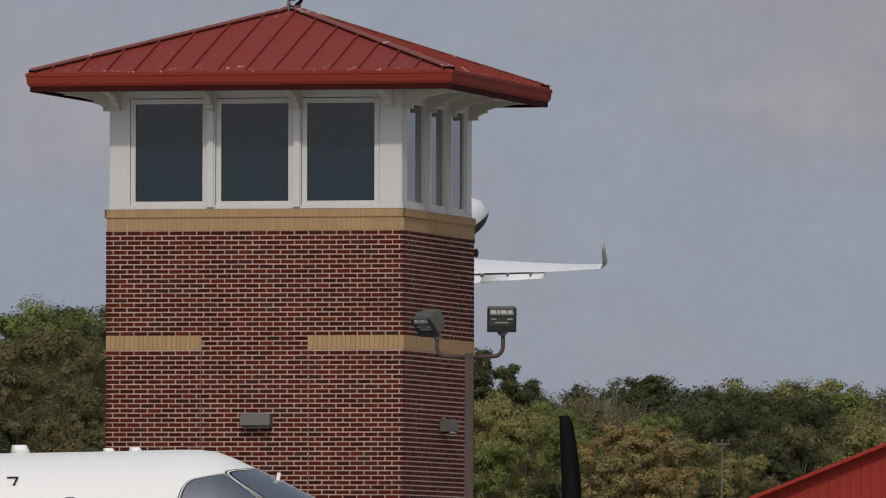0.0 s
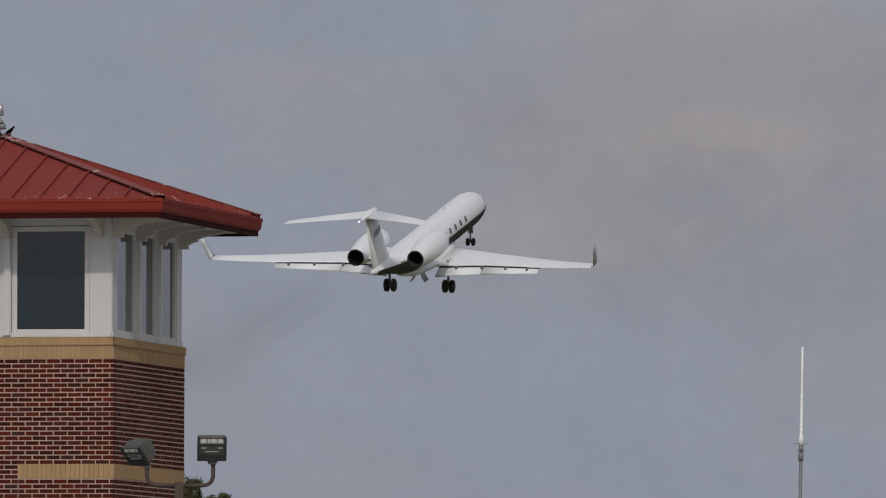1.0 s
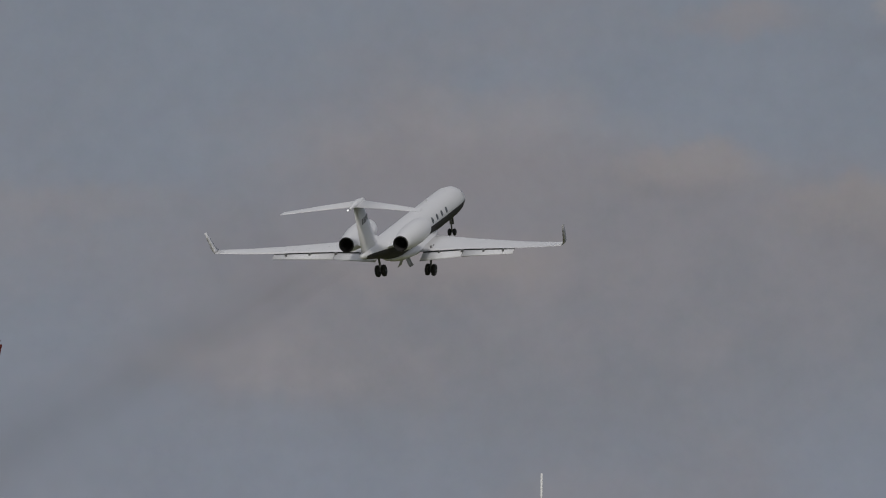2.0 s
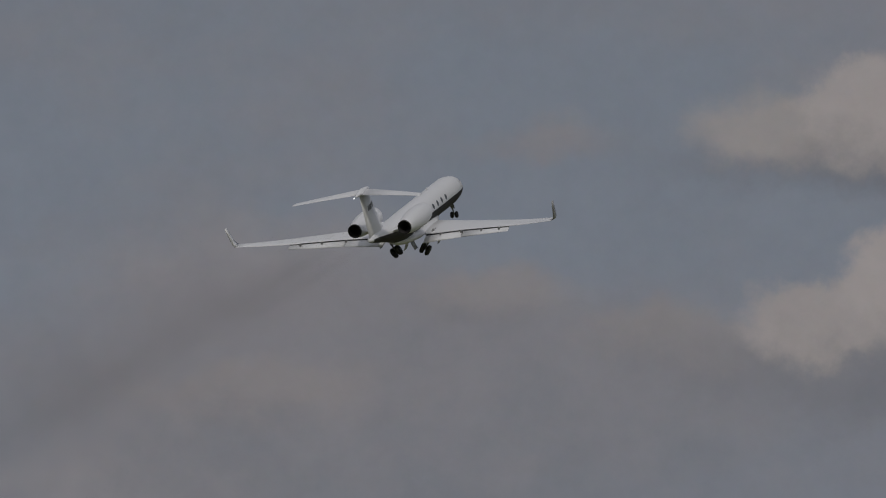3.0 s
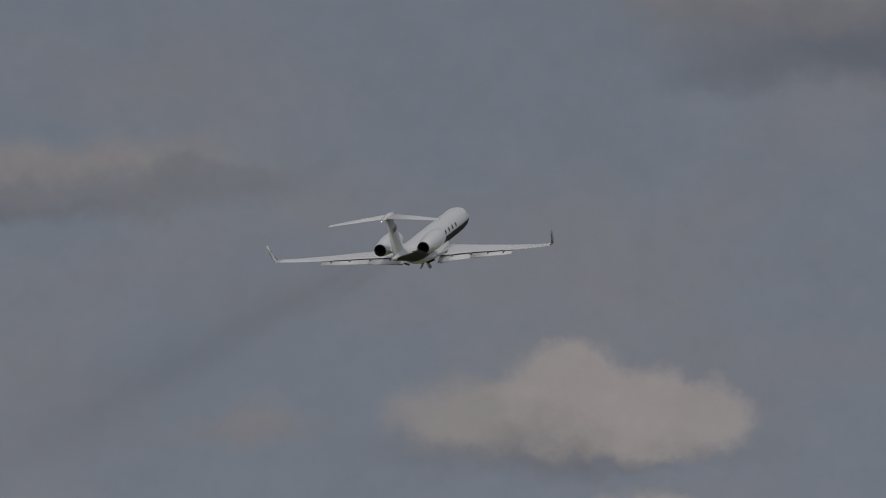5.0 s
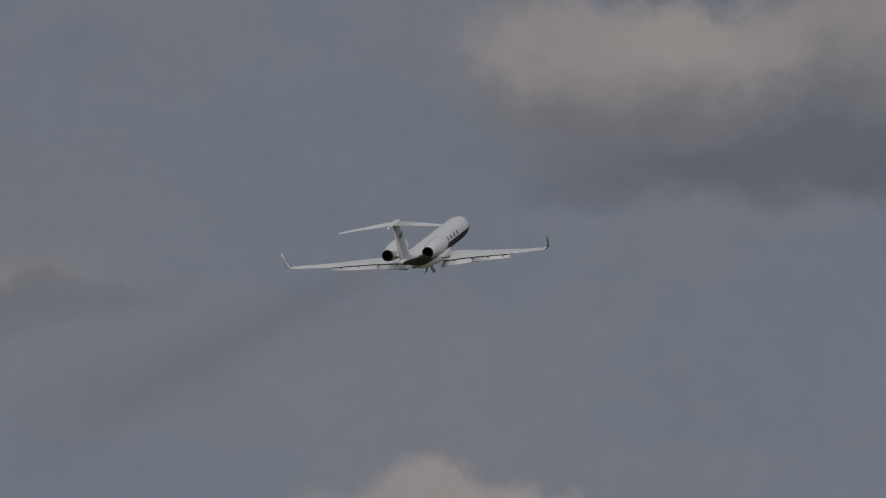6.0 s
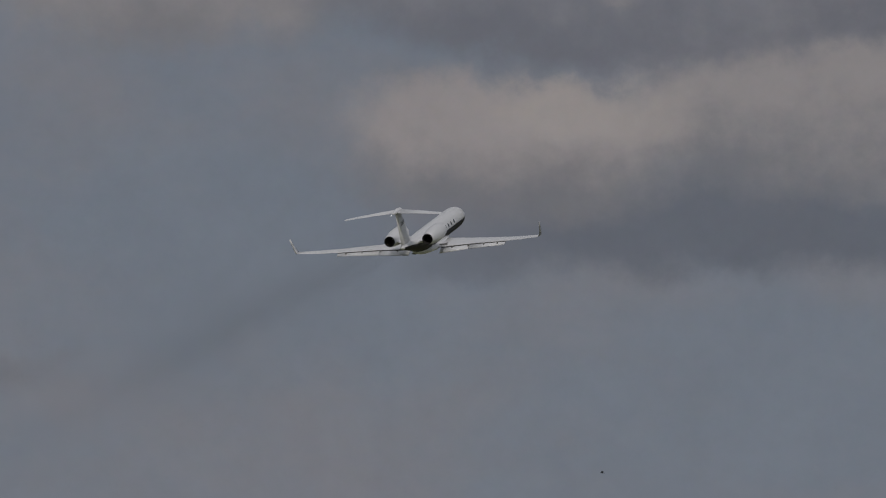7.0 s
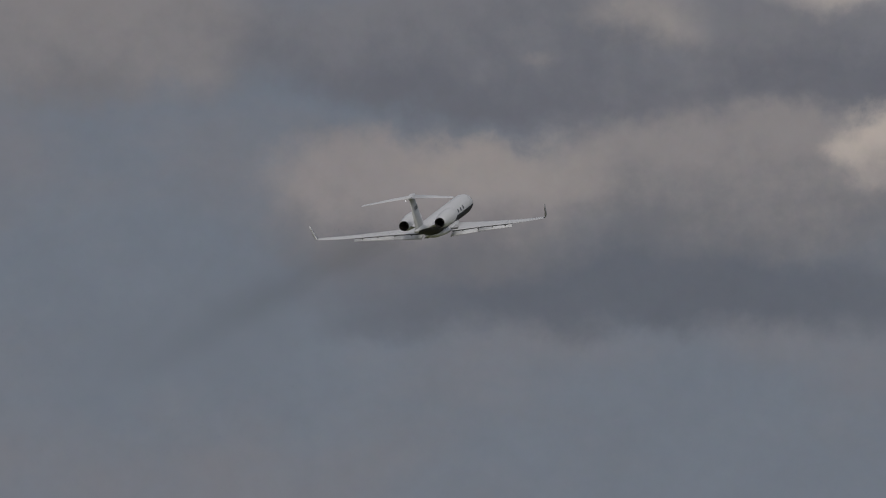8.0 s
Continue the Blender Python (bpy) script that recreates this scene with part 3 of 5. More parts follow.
def wall_light(m):
    lamp = thing("wall_light", "grey box wall light fixed to the brickwork", "wall light", m, "wall lights on the tower")
    bm = bmesh.new()
    prism(bm, [(-0.215, 0.0, 0.085), (-0.215, -0.14, 0.085), (-0.215, -0.19, -0.07), (-0.215, -0.15, -0.09), (-0.215, 0.0, -0.09)], (0, 0, 0), (0.43, 0, 0))
    soften(bm, 0.012)
    part("housing", bm, LAMP_METAL, lamp)
    bm = bmesh.new()
    box(bm, (-0.18, -0.14, -0.115), (0.18, -0.02, -0.088))
    soften(bm, 0.008)
    part("lens", bm, LENS, lamp, "dark glass lens")
    bm = bmesh.new()
    box(bm, (-0.10, -0.012, 0.085), (0.10, 0.0, 0.11))
    part("mounting_plate", bm, GREY_METAL, lamp)
    return lamp


def beacon():
    """A small obstruction light on its pipe at the roof's peak."""
    b = thing("obstruction_light", "small grey obstruction light on a pipe at the roof peak", "beacon", tower_space(-0.02, -0.16, Z_APEX - 0.10))
    bm = bmesh.new()
    rod(bm, (0, 0, -0.08), (0, 0, 0.40), 0.018)
    rod(bm, (0, 0, 0.14), (0, 0, 0.18), 0.030)
    part("pipe", bm, GREY_METAL, b, "thin grey pipe")
    bm = bmesh.new()
    rod(bm, (0.045, 0, 0.20), (0.045, 0, 0.28), 0.055, 0.045)
    rod(bm, (0.03, 0, 0.28), (0.02, 0, 0.34), 0.045, 0.02)
    part("junction_box", bm, GREY_METAL, b, "grey cast junction box")
    bm = bmesh.new()
    rod(bm, (0.015, 0, 0.40), (0.015, 0, 0.43), 0.055)
    part("base_ring", bm, GREY_METAL, b)
    bm = bmesh.new()
    loft(bm, [circle((0.015, 0, z), r, "z", 12) for z, r in ((0.43, 0.040), (0.49, 0.043), (0.54, 0.032), (0.565, 0.012))])
    part("globe", bm, GLOBE, b, "pale clear glass globe")
    bm = bmesh.new()
    for k in range(4):
        a = k * math.tau / 4
        rod(bm, (0.015 + 0.05 * math.cos(a), 0.05 * math.sin(a), 0.42), (0.015 + 0.03 * math.cos(a), 0.03 * math.sin(a), 0.57), 0.0035, n=6)
    part("guard", bm, GREY_METAL, b, "wire guard")


def bird():
    """A black bird resting on the hip cap."""
    b = thing("bird", "small black bird perched on the roof peak", "bird", tower_space(0.15, -0.15, Z_APEX + 0.012) @ Matrix.Diagonal((0.54, 0.78, 0.74, 1)))
    bm = bmesh.new()
    loft(bm, [circle((x, 0, z), r, "x", 10, r * 0.9) for x, z, r in
              ((-0.13, 0.03, 0.006), (-0.08, 0.055, 0.030), (-0.02, 0.085, 0.048), (0.03, 0.115, 0.045), (0.06, 0.140, 0.030))])
    part("body", bm, FEATHER, b)
    bm = bmesh.new()
    loft(bm, [circle((x, 0, z), r, "x", 10) for x, z, r in ((0.045, 0.142, 0.012), (0.060, 0.152, 0.028), (0.085, 0.160, 0.026), (0.102, 0.158, 0.010))])
    part("head", bm, FEATHER, b)
    bm = bmesh.new()
    rod(bm, (0.098, 0, 0.158), (0.130, 0, 0.150), 0.008, 0.002, 6)
    part("beak", bm, FEATHER, b)
    bm = bmesh.new()
    loft(bm, [circle((x, 0, z), w, "x", 8, 0.006) for x, z, w in ((-0.10, 0.045, 0.022), (-0.16, 0.01, 0.024), (-0.21, -0.015, 0.018))])
    part("tail", bm, FEATHER, b)
    for s in (-1, 1):
        bm = bmesh.new()
        rod(bm, (0.0, s * 0.018, 0.05), (0.005, s * 0.018, 0.0), 0.005, n=6)
        part("leg", bm, FEATHER, b)
        bm = bmesh.new()
        loft(bm, [circle((x, s * 0.042, z), 0.008, "x", 8, h) for x, z, h in ((-0.13, 0.045, 0.01), (-0.05, 0.075, 0.034), (0.03, 0.110, 0.030))])
        part("wing", bm, FEATHER, b)


def flying_bird():
    """A small grey bird on the wing, far over the field."""
    b = thing("flying_bird", "tiny grey bird flying under the clouds", "bird")
    bm = bmesh.new()
    loft(bm, [circle((0, y, 0), r, "y", 10, r * 0.9) for y, r in ((0.11, 0.004), (0.085, 0.018), (0.06, 0.020), (0.02, 0.030), (-0.04, 0.022), (-0.08, 0.008))])
    part("body", bm, FEATHER_GREY, b)
    bm = bmesh.new()
    loft(bm, [[(-0.008, -0.06, 0.004), (0.008, -0.06, 0.004), (0.008, -0.06, -0.004), (-0.008, -0.06, -0.004)],
              [(-0.026, -0.14, 0.003), (0.026, -0.14, 0.003), (0.026, -0.14, -0.003), (-0.026, -0.14, -0.003)]], smooth=False)
    part("tail", bm, FEATHER_GREY, b)
    for s in (-1, 1):
        bm = bmesh.new()
        loft(bm, [[(s * x, lead, z), (s * x, (lead + trail) / 2, z + 0.005), (s * x, trail, z), (s * x, (lead + trail) / 2, z - 0.003)] for x, lead, trail, z in
                  ((0.015, 0.06, -0.02, 0.01), (0.07, 0.07, -0.015, 0.05), (0.13, 0.03, -0.03, 0.065), (0.17, -0.03, -0.05, 0.06))])
        part("wing", bm, FEATHER_GREY, b)
    return b


def floodlight_pole():
    """A square steel pole with two floodlights on bent arms."""
    far = 152.0
    k = far / FOCAL
    foot = spot(829, 1075, far)
    foot.z = 0
    pole = thing("floodlight_pole", "bronze square pole with two bent arms for floodlights", "lamp post", Matrix.Translation(foot))
    top = EYE + (1075 - 625) * k
    bm = bmesh.new()
    box(bm, (-0.058, -0.058, 0.02), (0.058, 0.058, top))
    soften(bm, 0.01)
    part("pole", bm, BRONZE, pole)
    bm = bmesh.new()
    box(bm, (-0.16, -0.16, 0.0), (0.16, 0.16, 0.025))
    part("base_plate", bm, BRONZE, pole)
    z_arm = EYE + (1075 - 632) * k
    for s, reach, lift in ((-1, 57 * k, 34 * k), (1, 60 * k, 42 * k)):
        bm = bmesh.new()
        r = 0.13
        pts = [(s * 0.05, 0, z_arm)] + [(s * (reach - r + r * math.sin(a)), 0, z_arm + 0.01 + r - r * math.cos(a)) for a in (radians(d) for d in range(0, 91, 15))]
        pts.append((s * reach, 0, z_arm + lift))
        bent_rod(bm, pts, 0.028)
        part("arm", bm, BRONZE, pole, "bent bronze tube arm")
        bm = bmesh.new()
        rod(bm, (s * reach, 0, z_arm + lift - 0.03), (s * reach, 0, z_arm + lift + 0.03), 0.042)
        rod(bm, (s * reach - 0.06, 0, z_arm + lift), (s * reach + 0.06, 0, z_arm + lift), 0.014)
        part("knuckle", bm, GREY_METAL, pole)
    for s, reach, lift, m in ((-1, 57 * k, 34 * k, pose(-0.09, 0, 0.23, 42, 0, -46)), (1, 60 * k, 42 * k, pose(-0.025, 0, 0.21, 12, 0, 3))):
        at = Matrix.Translation(foot + Vector((s * reach, 0, z_arm + lift)))
        lamp = thing("floodlight", "boxy grey-bronze floodlight with a clear glass front", "floodlight", at @ m, "floodlights on the pole")
        w, h, d = (0.165, 0.138, 0.12) if s < 0 else (0.185, 0.155, 0.13)
        bm = bmesh.new()
        loft(bm, [[(-w, -d, -h), (w, -d, -h), (w, -d, h), (-w, -d, h)], [(-w, d * 0.2, -h), (w, d * 0.2, -h), (w, d * 0.2, h), (-w, d * 0.2, h)],
                  [(-w * 0.6, d * 1.3, -h * 0.55), (w * 0.6, d * 1.3, -h * 0.55), (w * 0.6, d * 1.3, h * 0.5), (-w * 0.6, d * 1.3, h * 0.5)]], smooth=False)
        soften(bm, 0.012)
        body = part("housing", bm, LAMP_METAL, lamp)
        bm = bmesh.new()
        lip = -h + 0.075
        for a, b in (((-w - 0.012, -d - 0.035, -h - 0.012), (-w + 0.020, -d + 0.004, h + 0.004)), ((w - 0.020, -d - 0.035, -h - 0.012), (w + 0.012, -d + 0.004, h + 0.004)),
                     ((-w + 0.020, -d - 0.035, -h - 0.012), (w - 0.020, -d + 0.004, lip)), ((-w + 0.020, -d - 0.035, 0.054), (w - 0.020, -d + 0.004, 0.066))):
            box(bm, a, b)
        soften(bm, 0.004)
        part("bezel", bm, BLACK, lamp, "black front bezel")
        bm = bmesh.new()
        prism(bm, [(-w + 0.021, -d - 0.030, 0.067), (w - 0.021, -d - 0.030, 0.067), (w - 0.021, -d + 0.03, h + 0.008), (-w + 0.021, -d + 0.03, h + 0.008)], (0, 0, 0), (0, 0.02, 0.004))
        part("visor", bm, LAMP_METAL, lamp, "grey raked visor")
        # pale pieces that paint the white reflections on the visor
        bm = bmesh.new()
        for x, wide in ((-0.150, 0.075), (-0.055, 0.03), (-0.010, 0.075), (0.085, 0.06)):
            prism(bm, [(x, -d - 0.018, 0.082), (x + wide, -d - 0.018, 0.082), (x + wide * 0.9, -d + 0.012, h - 0.012), (x - 0.005, -d + 0.012, h - 0.012)], (0, -0.004, 0.002), (0, -0.001, 0.002))
        part("glint", bm, LAMP_GREY, lamp, "pale pieces painting white reflections on the visor")
        bm = bmesh.new()
        box(bm, (-w + 0.021, -d - 0.022, lip + 0.001), (w - 0.021, -d - 0.008, 0.053))
        part("glass", bm, LENS_GREEN, lamp, "greenish glass front")
        bm = bmesh.new()
        for x in (-0.145, 0.075):
            box(bm, (x, -d - 0.027, 0.004), (x + 0.07, -d - 0.0225, 0.019))
        box(bm, (-0.09, -d - 0.027, -0.045), (0.09, -d - 0.0225, -0.032))
        part("reflector", bm, LAMP_GREY, lamp, "bright reflector strips behind the glass")
        bm = bmesh.new()
        rod(bm, (-0.03, 0.0, -h + 0.01), (-m.translation.x * 0.2, 0.02, -h - 0.075), 0.05, 0.035)
        part("yoke", bm, BLACK, lamp, "dark mounting neck")


def whip_antenna():
    far = 205.0
    k = far / FOCAL
    foot = spot(1921, 1075, far)
    foot.z = 0
    a = thing("whip_antenna", "white fibreglass whip antenna on a grey steel mast", "antenna", Matrix.Translation(foot) @ pose(0, 0, 0, 0, 0.8, 0))
    joint, tip = EYE + (1075 - 556) * k, EYE + (1075 - 382) * k
    bm = bmesh.new()
    rod(bm, (0, 0, 0), (0, 0, joint - 0.12), 0.036, 0.032)
    part("mast", bm, GREY_METAL, a, "grey steel mast")
    bm = bmesh.new()
    rod(bm, (0, 0, joint - 0.28), (0, 0, joint - 0.14), 0.048, n=12)
    rod(bm, (0, 0, joint - 0.13), (0, 0, joint + 0.0), 0.040, n=12)
    rod(bm, (-0.07, -0.02, joint - 0.10), (0.07, -0.02, joint - 0.10), 0.008, n=6)
    part("clamp", bm, GREY_METAL, a)
    bm = bmesh.new()
    loft(bm, [circle((0, 0, z), r, "z", 12) for z, r in ((joint, 0.05), (joint + 0.13, 0.05), (joint + 0.19, 0.030), (tip - 0.5, 0.022), (tip, 0.020))])
    part("whip", bm, FIBRE, a, "white fibreglass whip")
    for s in (-1, 1):
        bm = bmesh.new()
        rod(bm, (s * 0.04, 0, joint + 0.03), (s * 0.12, 0, joint + 0.02), 0.007, n=6)
        part("radial", bm, GREY_METAL, a)


def red_shed():
    """A red metal building with its gable towards the field; ribbed wall, rake trim and a low-pitched roof."""
    far = 300.0
    apex = spot(1842, 675, far)
    h = apex.z
    shed = thing("red_building", "red ribbed-metal building with a low gable roof", "building", pose(apex.x, far, 0, 0, 0, -24))
    w, slope, deep = 9.0, 0.37, 30.0
    eave = h - w * slope
    bm = bmesh.new()
    prism(bm, [(-w, 0, 0), (w, 0, 0), (w, 0, eave), (0, 0, h - 0.10), (-w, 0, eave)], (0, 0.02, 0), (0, 0.2, 0))
    gable = part("wall", bm, RUST_RED, shed, "deep red ribbed gable wall")
    x = -w + 0.15
    while x < w:
        bm = bmesh.new()
        z = h - abs(x) * slope - 0.14
        prism(bm, [(x - 0.035, 0.02, 0), (x - 0.015, -0.022, 0), (x + 0.015, -0.022, 0), (x + 0.035, 0.02, 0)], (0, 0, 0.02), (0, 0, z))
        part("rib", bm, RUST_RED, gable)
        x += 0.305
    for s in (-1, 1):
        bm = bmesh.new()
        box(bm, (s * (w - 0.1) - 0.1, 0.2, 0), (s * (w - 0.1) + 0.1, deep, eave))
        part("wall", bm, RUST_RED, shed)
        bm = bmesh.new()
        out = (w + 0.35)
        prism(bm, [(0, 0, h), (s * out, 0, h - out * slope), (s * out, 0, h - out * slope - 0.09), (0, 0, h - 0.09)], (0, -0.30, 0), (0, deep + 0.3, 0))
        part("roof", bm, RED_TRIM, shed, "red metal roof slope")
        bm = bmesh.new()
        prism(bm, [(0, 0, h + 0.02), (s * out, 0, h + 0.02 - out * slope), (s * out, 0, h - 0.075 - out * slope), (0, 0, h - 0.075)], (0, -0.36, 0), (0, -0.303, 0))
        part("rake_trim", bm, RED_TRIM, shed, "bright red rake trim")
    bm = bmesh.new()
    prism(bm, [(-0.22, 0, h - 0.04), (0, 0, h + 0.05), (0.22, 0, h - 0.04)], (0, -0.37, 0), (0, deep + 0.3, 0))
    part("ridge_cap", bm, ROOF_CAP, shed, "faded ridge cap")
    bm = bmesh.new()
    prism(bm, [(-w, 0, 0), (w, 0, 0), (w, 0, eave), (0, 0, h - 0.1), (-w, 0, eave)], (0, deep - 0.2, 0), (0, deep, 0))
    part("wall", bm, RUST_RED, shed)


def utility_pole():
    """A far pole with a crossarm, before the woods."""
    far = 815.0
    k = far / FOCAL
    foot = spot(1277, 1075, far)
    foot.z = 0
    p = thing("utility_pole", "pale weathered utility pole with a crossarm before the woods", "utility pole", Matrix.Translation(foot))
    top = EYE + (1075 - 776) * k
    bm = bmesh.new()
    rod(bm, (0, 0, 0), (0, 0, top), 0.075, 0.05, 8)
    part("post", bm, BARK, p)
    bm = bmesh.new()
    box(bm, (-0.55, -0.16, top - 0.42), (0.55, -0.08, top - 0.30))
    part("crossarm", bm, BARK, p)
    bm = bmesh.new()
    rod(bm, (-1.5, -0.05, top - 1.75), (0.55, -0.05, top - 0.25), 0.045, 0.045, 6)
    part("brace", bm, BARK, p)
    for x in (-0.48, 0.0, 0.48):
        bm = bmesh.new()
        rod(bm, (x, -0.12, top - 0.30), (x, -0.12, top - 0.05), 0.035, 0.02, 8)
        part("insulator", bm, GREY_METAL, p, "grey insulator")


wall_light(tower_space(0.06, -WALL / 2 - 0.012, EYE + (1075 - 747) * 161 / FOCAL - 0.02))
wall_light(pose(TOWER_X, TOWER_Y, 0, 0, 0, TOWER_TURN) @ pose(0, 0, 0, 0, 0, 90) @ pose(0.22, -WALL / 2 - 0.012, EYE + (1075 - 752) * 161.5 / FOCAL - 0.02))
beacon()
bird()
floodlight_pole()
whip_antenna()
red_shed()
utility_pole()


# ---- parked single-propeller aircraft ----
def parked_aircraft():
    far = 85.0
    k = far / FOCAL
    x0 = (1008 - 784) * k
    a = thing("parked_airplane", "white single-propeller airplane parked on the apron before the tower", "airplane",
              pose(x0, far, 0) @ pose(-2.8, 0, 2.8, 0, -0.85, 0) @ pose(2.8, 0, -2.8))

    NOSE = ((1.3, 1.64, 0.58, 0.61), (1.75, 1.70, 0.64, 0.71), (1.95, 1.76, 0.68, 0.762), (2.16, 1.81, 0.71, 0.827), (2.38, 1.86, 0.74, 0.883),
            (2.53, 1.90, 0.765, 0.916), (2.66, 1.925, 0.78, 0.942), (2.80, 1.935, 0.79, 0.948), (3.0, 1.935, 0.80, 0.950), (3.6, 1.93, 0.81, 0.948))

    def ring(s, cz, hw, hh, n=56):
        out = []
        for i in range(n):
            t = i * math.tau / n
            out.append(Vector((-s, hw * math.cos(t), cz + hh * math.sin(t))))
        return out
    bm = bmesh.new()
    loft(bm, [ring(*r) for r in ((0.02, 1.72, 0.30, 0.30), (0.10, 1.70, 0.36, 0.40), (0.6, 1.66, 0.47, 0.52), *NOSE,
                                 (6.5, 1.92, 0.81, 0.94), (8.0, 1.98, 0.74, 0.85), (10.5, 2.25, 0.42, 0.50), (13.2, 2.50, 0.12, 0.16))])
    body = part("fuselage", bm, PARKED_WHITE, a)
    # propeller: spinner and four blades, one straight up
    prop = thing("propeller", "", "")
    prop.parent = a
    prop.matrix_basis = pose(-0.024, 0, 1.69, 0, 0.85, 0)
    prop["label"] = "black four-blade propeller at rest"
    bm = bmesh.new()
    loft(bm, [[Vector((x, r * math.cos(t), r * math.sin(t))) for t in (i * math.tau / 20 for i in range(20))] for x, r in
              ((-0.02, 0.29), (0.12, 0.26), (0.27, 0.17), (0.38, 0.03))])
    part("spinner", bm, JET_METAL, prop, "polished metal spinner")
    for q in range(4):
        bm = bmesh.new()
        rows = []
        tip = 3.135 - 1.72
        for r, lead, trail, th in ((0.15, 0.05, -0.05, 0.035), (0.35, 0.088, -0.06, 0.022), (0.6, 0.100, -0.050, 0.016), (0.94, 0.090, -0.056, 0.012),
                                   (1.195, 0.060, -0.066, 0.010), (1.30, 0.040, -0.069, 0.008), (1.365, 0.024, -0.071, 0.006), (tip, 0.0, -0.072, 0.004)):
            rows.append([Vector((lead, -th * 0.3, r)), Vector(((lead + trail) / 2, th, r)), Vector((trail, 0, r)), Vector(((lead + trail) / 2, -th, r))])
        loft(bm, rows)
        part("blade", bm, PROP, prop, "black blade", pose(0.0, 0, 0, 90 * q, 0, 0))
    # wing, tail, legs
    for s in (-1, 1):
        bm = bmesh.new()
        loft(bm, [[(-4.4, s * 0.7, 1.20), (-5.2, s * 0.7, 1.33), (-6.5, s * 0.7, 1.20), (-5.2, s * 0.7, 1.08)],
                  [(-4.9, s * 8.0, 1.85), (-5.3, s * 8.0, 1.91), (-6.1, s * 8.0, 1.85), (-5.3, s * 8.0, 1.81)]], smooth=False)
        part("wing", bm, JET_WHITE, a)
    bm = bmesh.new()
    loft(bm, [[(-10.5, 0.0, 2.5), (-11.5, 0.10, 2.5), (-13.2, 0.0, 2.5), (-11.5, -0.10, 2.5)], [(-12.3, 0, 4.2), (-12.9, 0.06, 4.2), (-13.9, 0, 4.2), (-12.9, -0.06, 4.2)]], smooth=False)
    part("fin", bm, JET_WHITE, a)
    for s in (-1, 1):
        bm = bmesh.new()
        loft(bm, [[(-12.4, 0, 4.22), (-12.9, 0, 4.30), (-13.8, 0, 4.22), (-12.9, 0, 4.16)], [(-12.9, s * 2.5, 4.24), (-13.2, s * 2.5, 4.28), (-13.8, s * 2.5, 4.24), (-13.2, s * 2.5, 4.2)]], smooth=False)
        part("tailplane", bm, JET_WHITE, a)
    for x, y, z, low in ((-1.6, 0, 1.1, -0.018), (-5.6, -2.2, 1.25, 0.042), (-5.6, 2.2, 1.25, 0.042)):
        bm = bmesh.new()
        rod(bm, (x, y, 0.3 + low), (x, y, z), 0.05)
        leg = part("landing_gear", bm, STRUT, a, "grey landing gear leg")
        bm = bmesh.new()
        loft(bm, [circle((x, y + d, 0.24 + low), r, "y", 18) for d, r in ((-0.08, 0.15), (-0.07, 0.22), (0, 0.24), (0.07, 0.22), (0.08, 0.15))])
        part("wheel", bm, BLACK, leg, "black tyre")

    def skin(s, z, off=0.004):
        """A point on the near side of the hull at station s and height z."""
        rows = (*NOSE, (9.0, 1.93, 0.81, 0.948))
        i = max(j for j in range(len(rows) - 1) if rows[j][0] <= s or j == 0)
        p, q = rows[i], rows[i + 1]
        t = (s - p[0]) / (q[0] - p[0])
        cz, hw, hh = (p[j] + (q[j] - p[j]) * t for j in (1, 2, 3))
        c = max(0.0, 1 - ((z - cz) / hh) ** 2) ** 0.5
        n = Vector((0, -c / hw, (z - cz) / hh / hh)).normalized()
        return Vector((-s, -hw * c, z)) + n * off

    def panel(name, outline, material, parent, off, label="", grow=0.0):
        bm = bmesh.new()
        for _ in range(2):   # round the corners
            cut = []
            for p, q in zip(outline, outline[1:] + outline[:1]):
                cut += [(p[0] * 0.8 + q[0] * 0.2, p[1] * 0.8 + q[1] * 0.2), (p[0] * 0.2 + q[0] * 0.8, p[1] * 0.2 + q[1] * 0.8)]
            outline = cut
        fine = []
        for p, q in zip(outline, outline[1:] + outline[:1]):
            n = max(1, int(math.hypot(p[0] - q[0], p[1] - q[1]) / 0.04))
            fine += [(p[0] + (q[0] - p[0]) * k / n, p[1] + (q[1] - p[1]) * k / n) for k in range(n)]
        cs, cz = sum(p[0] for p in outline) / len(outline), sum(p[1] for p in outline) / len(outline)
        steps = 8
        loops = []
        for j in range(steps + 1):
            f = (j / steps) * (1 + grow)
            loops.append([skin(cs + (s - cs) * f, cz + (z - cz) * f, off) for s, z in fine])
        mid = bm.verts.new(loops[0][0])
        prev = None
        for loop in loops[1:]:
            vs = [bm.verts.new(p) for p in loop]
            n = len(vs)
            for i in range(n):
                f = bm.faces.new((mid, vs[i], vs[(i + 1) % n])) if prev is None else bm.faces.new((prev[i], vs[i], vs[(i + 1) % n], prev[(i + 1) % n]))
                f.smooth = True
            prev = vs
        return part(name, bm, material, parent, label)
    side = [(2.947, 2.424), (2.943, 2.522), (2.922, 2.59), (2.9, 2.624), (2.858, 2.663), (2.76, 2.682), (2.636, 2.703), (2.598, 2.688), (2.487, 2.605), (2.381, 2.522), (2.257, 2.424)]
    for outline, pane_name, pane_label in ((side, "cockpit_window", "grey tinted cockpit side window"), (None, "windscreen", "sloping tinted windscreen")):
        if outline is None:
            outline = [(2.589, 2.707), (2.534, 2.726), (2.389, 2.735), (2.364, 2.729), (2.159, 2.628), (1.959, 2.518), (1.874, 2.467), (1.802, 2.42), (2.164, 2.42), (2.321, 2.522)]
        outline = [(s - 0.022, z - 0.020) for s, z in outline]
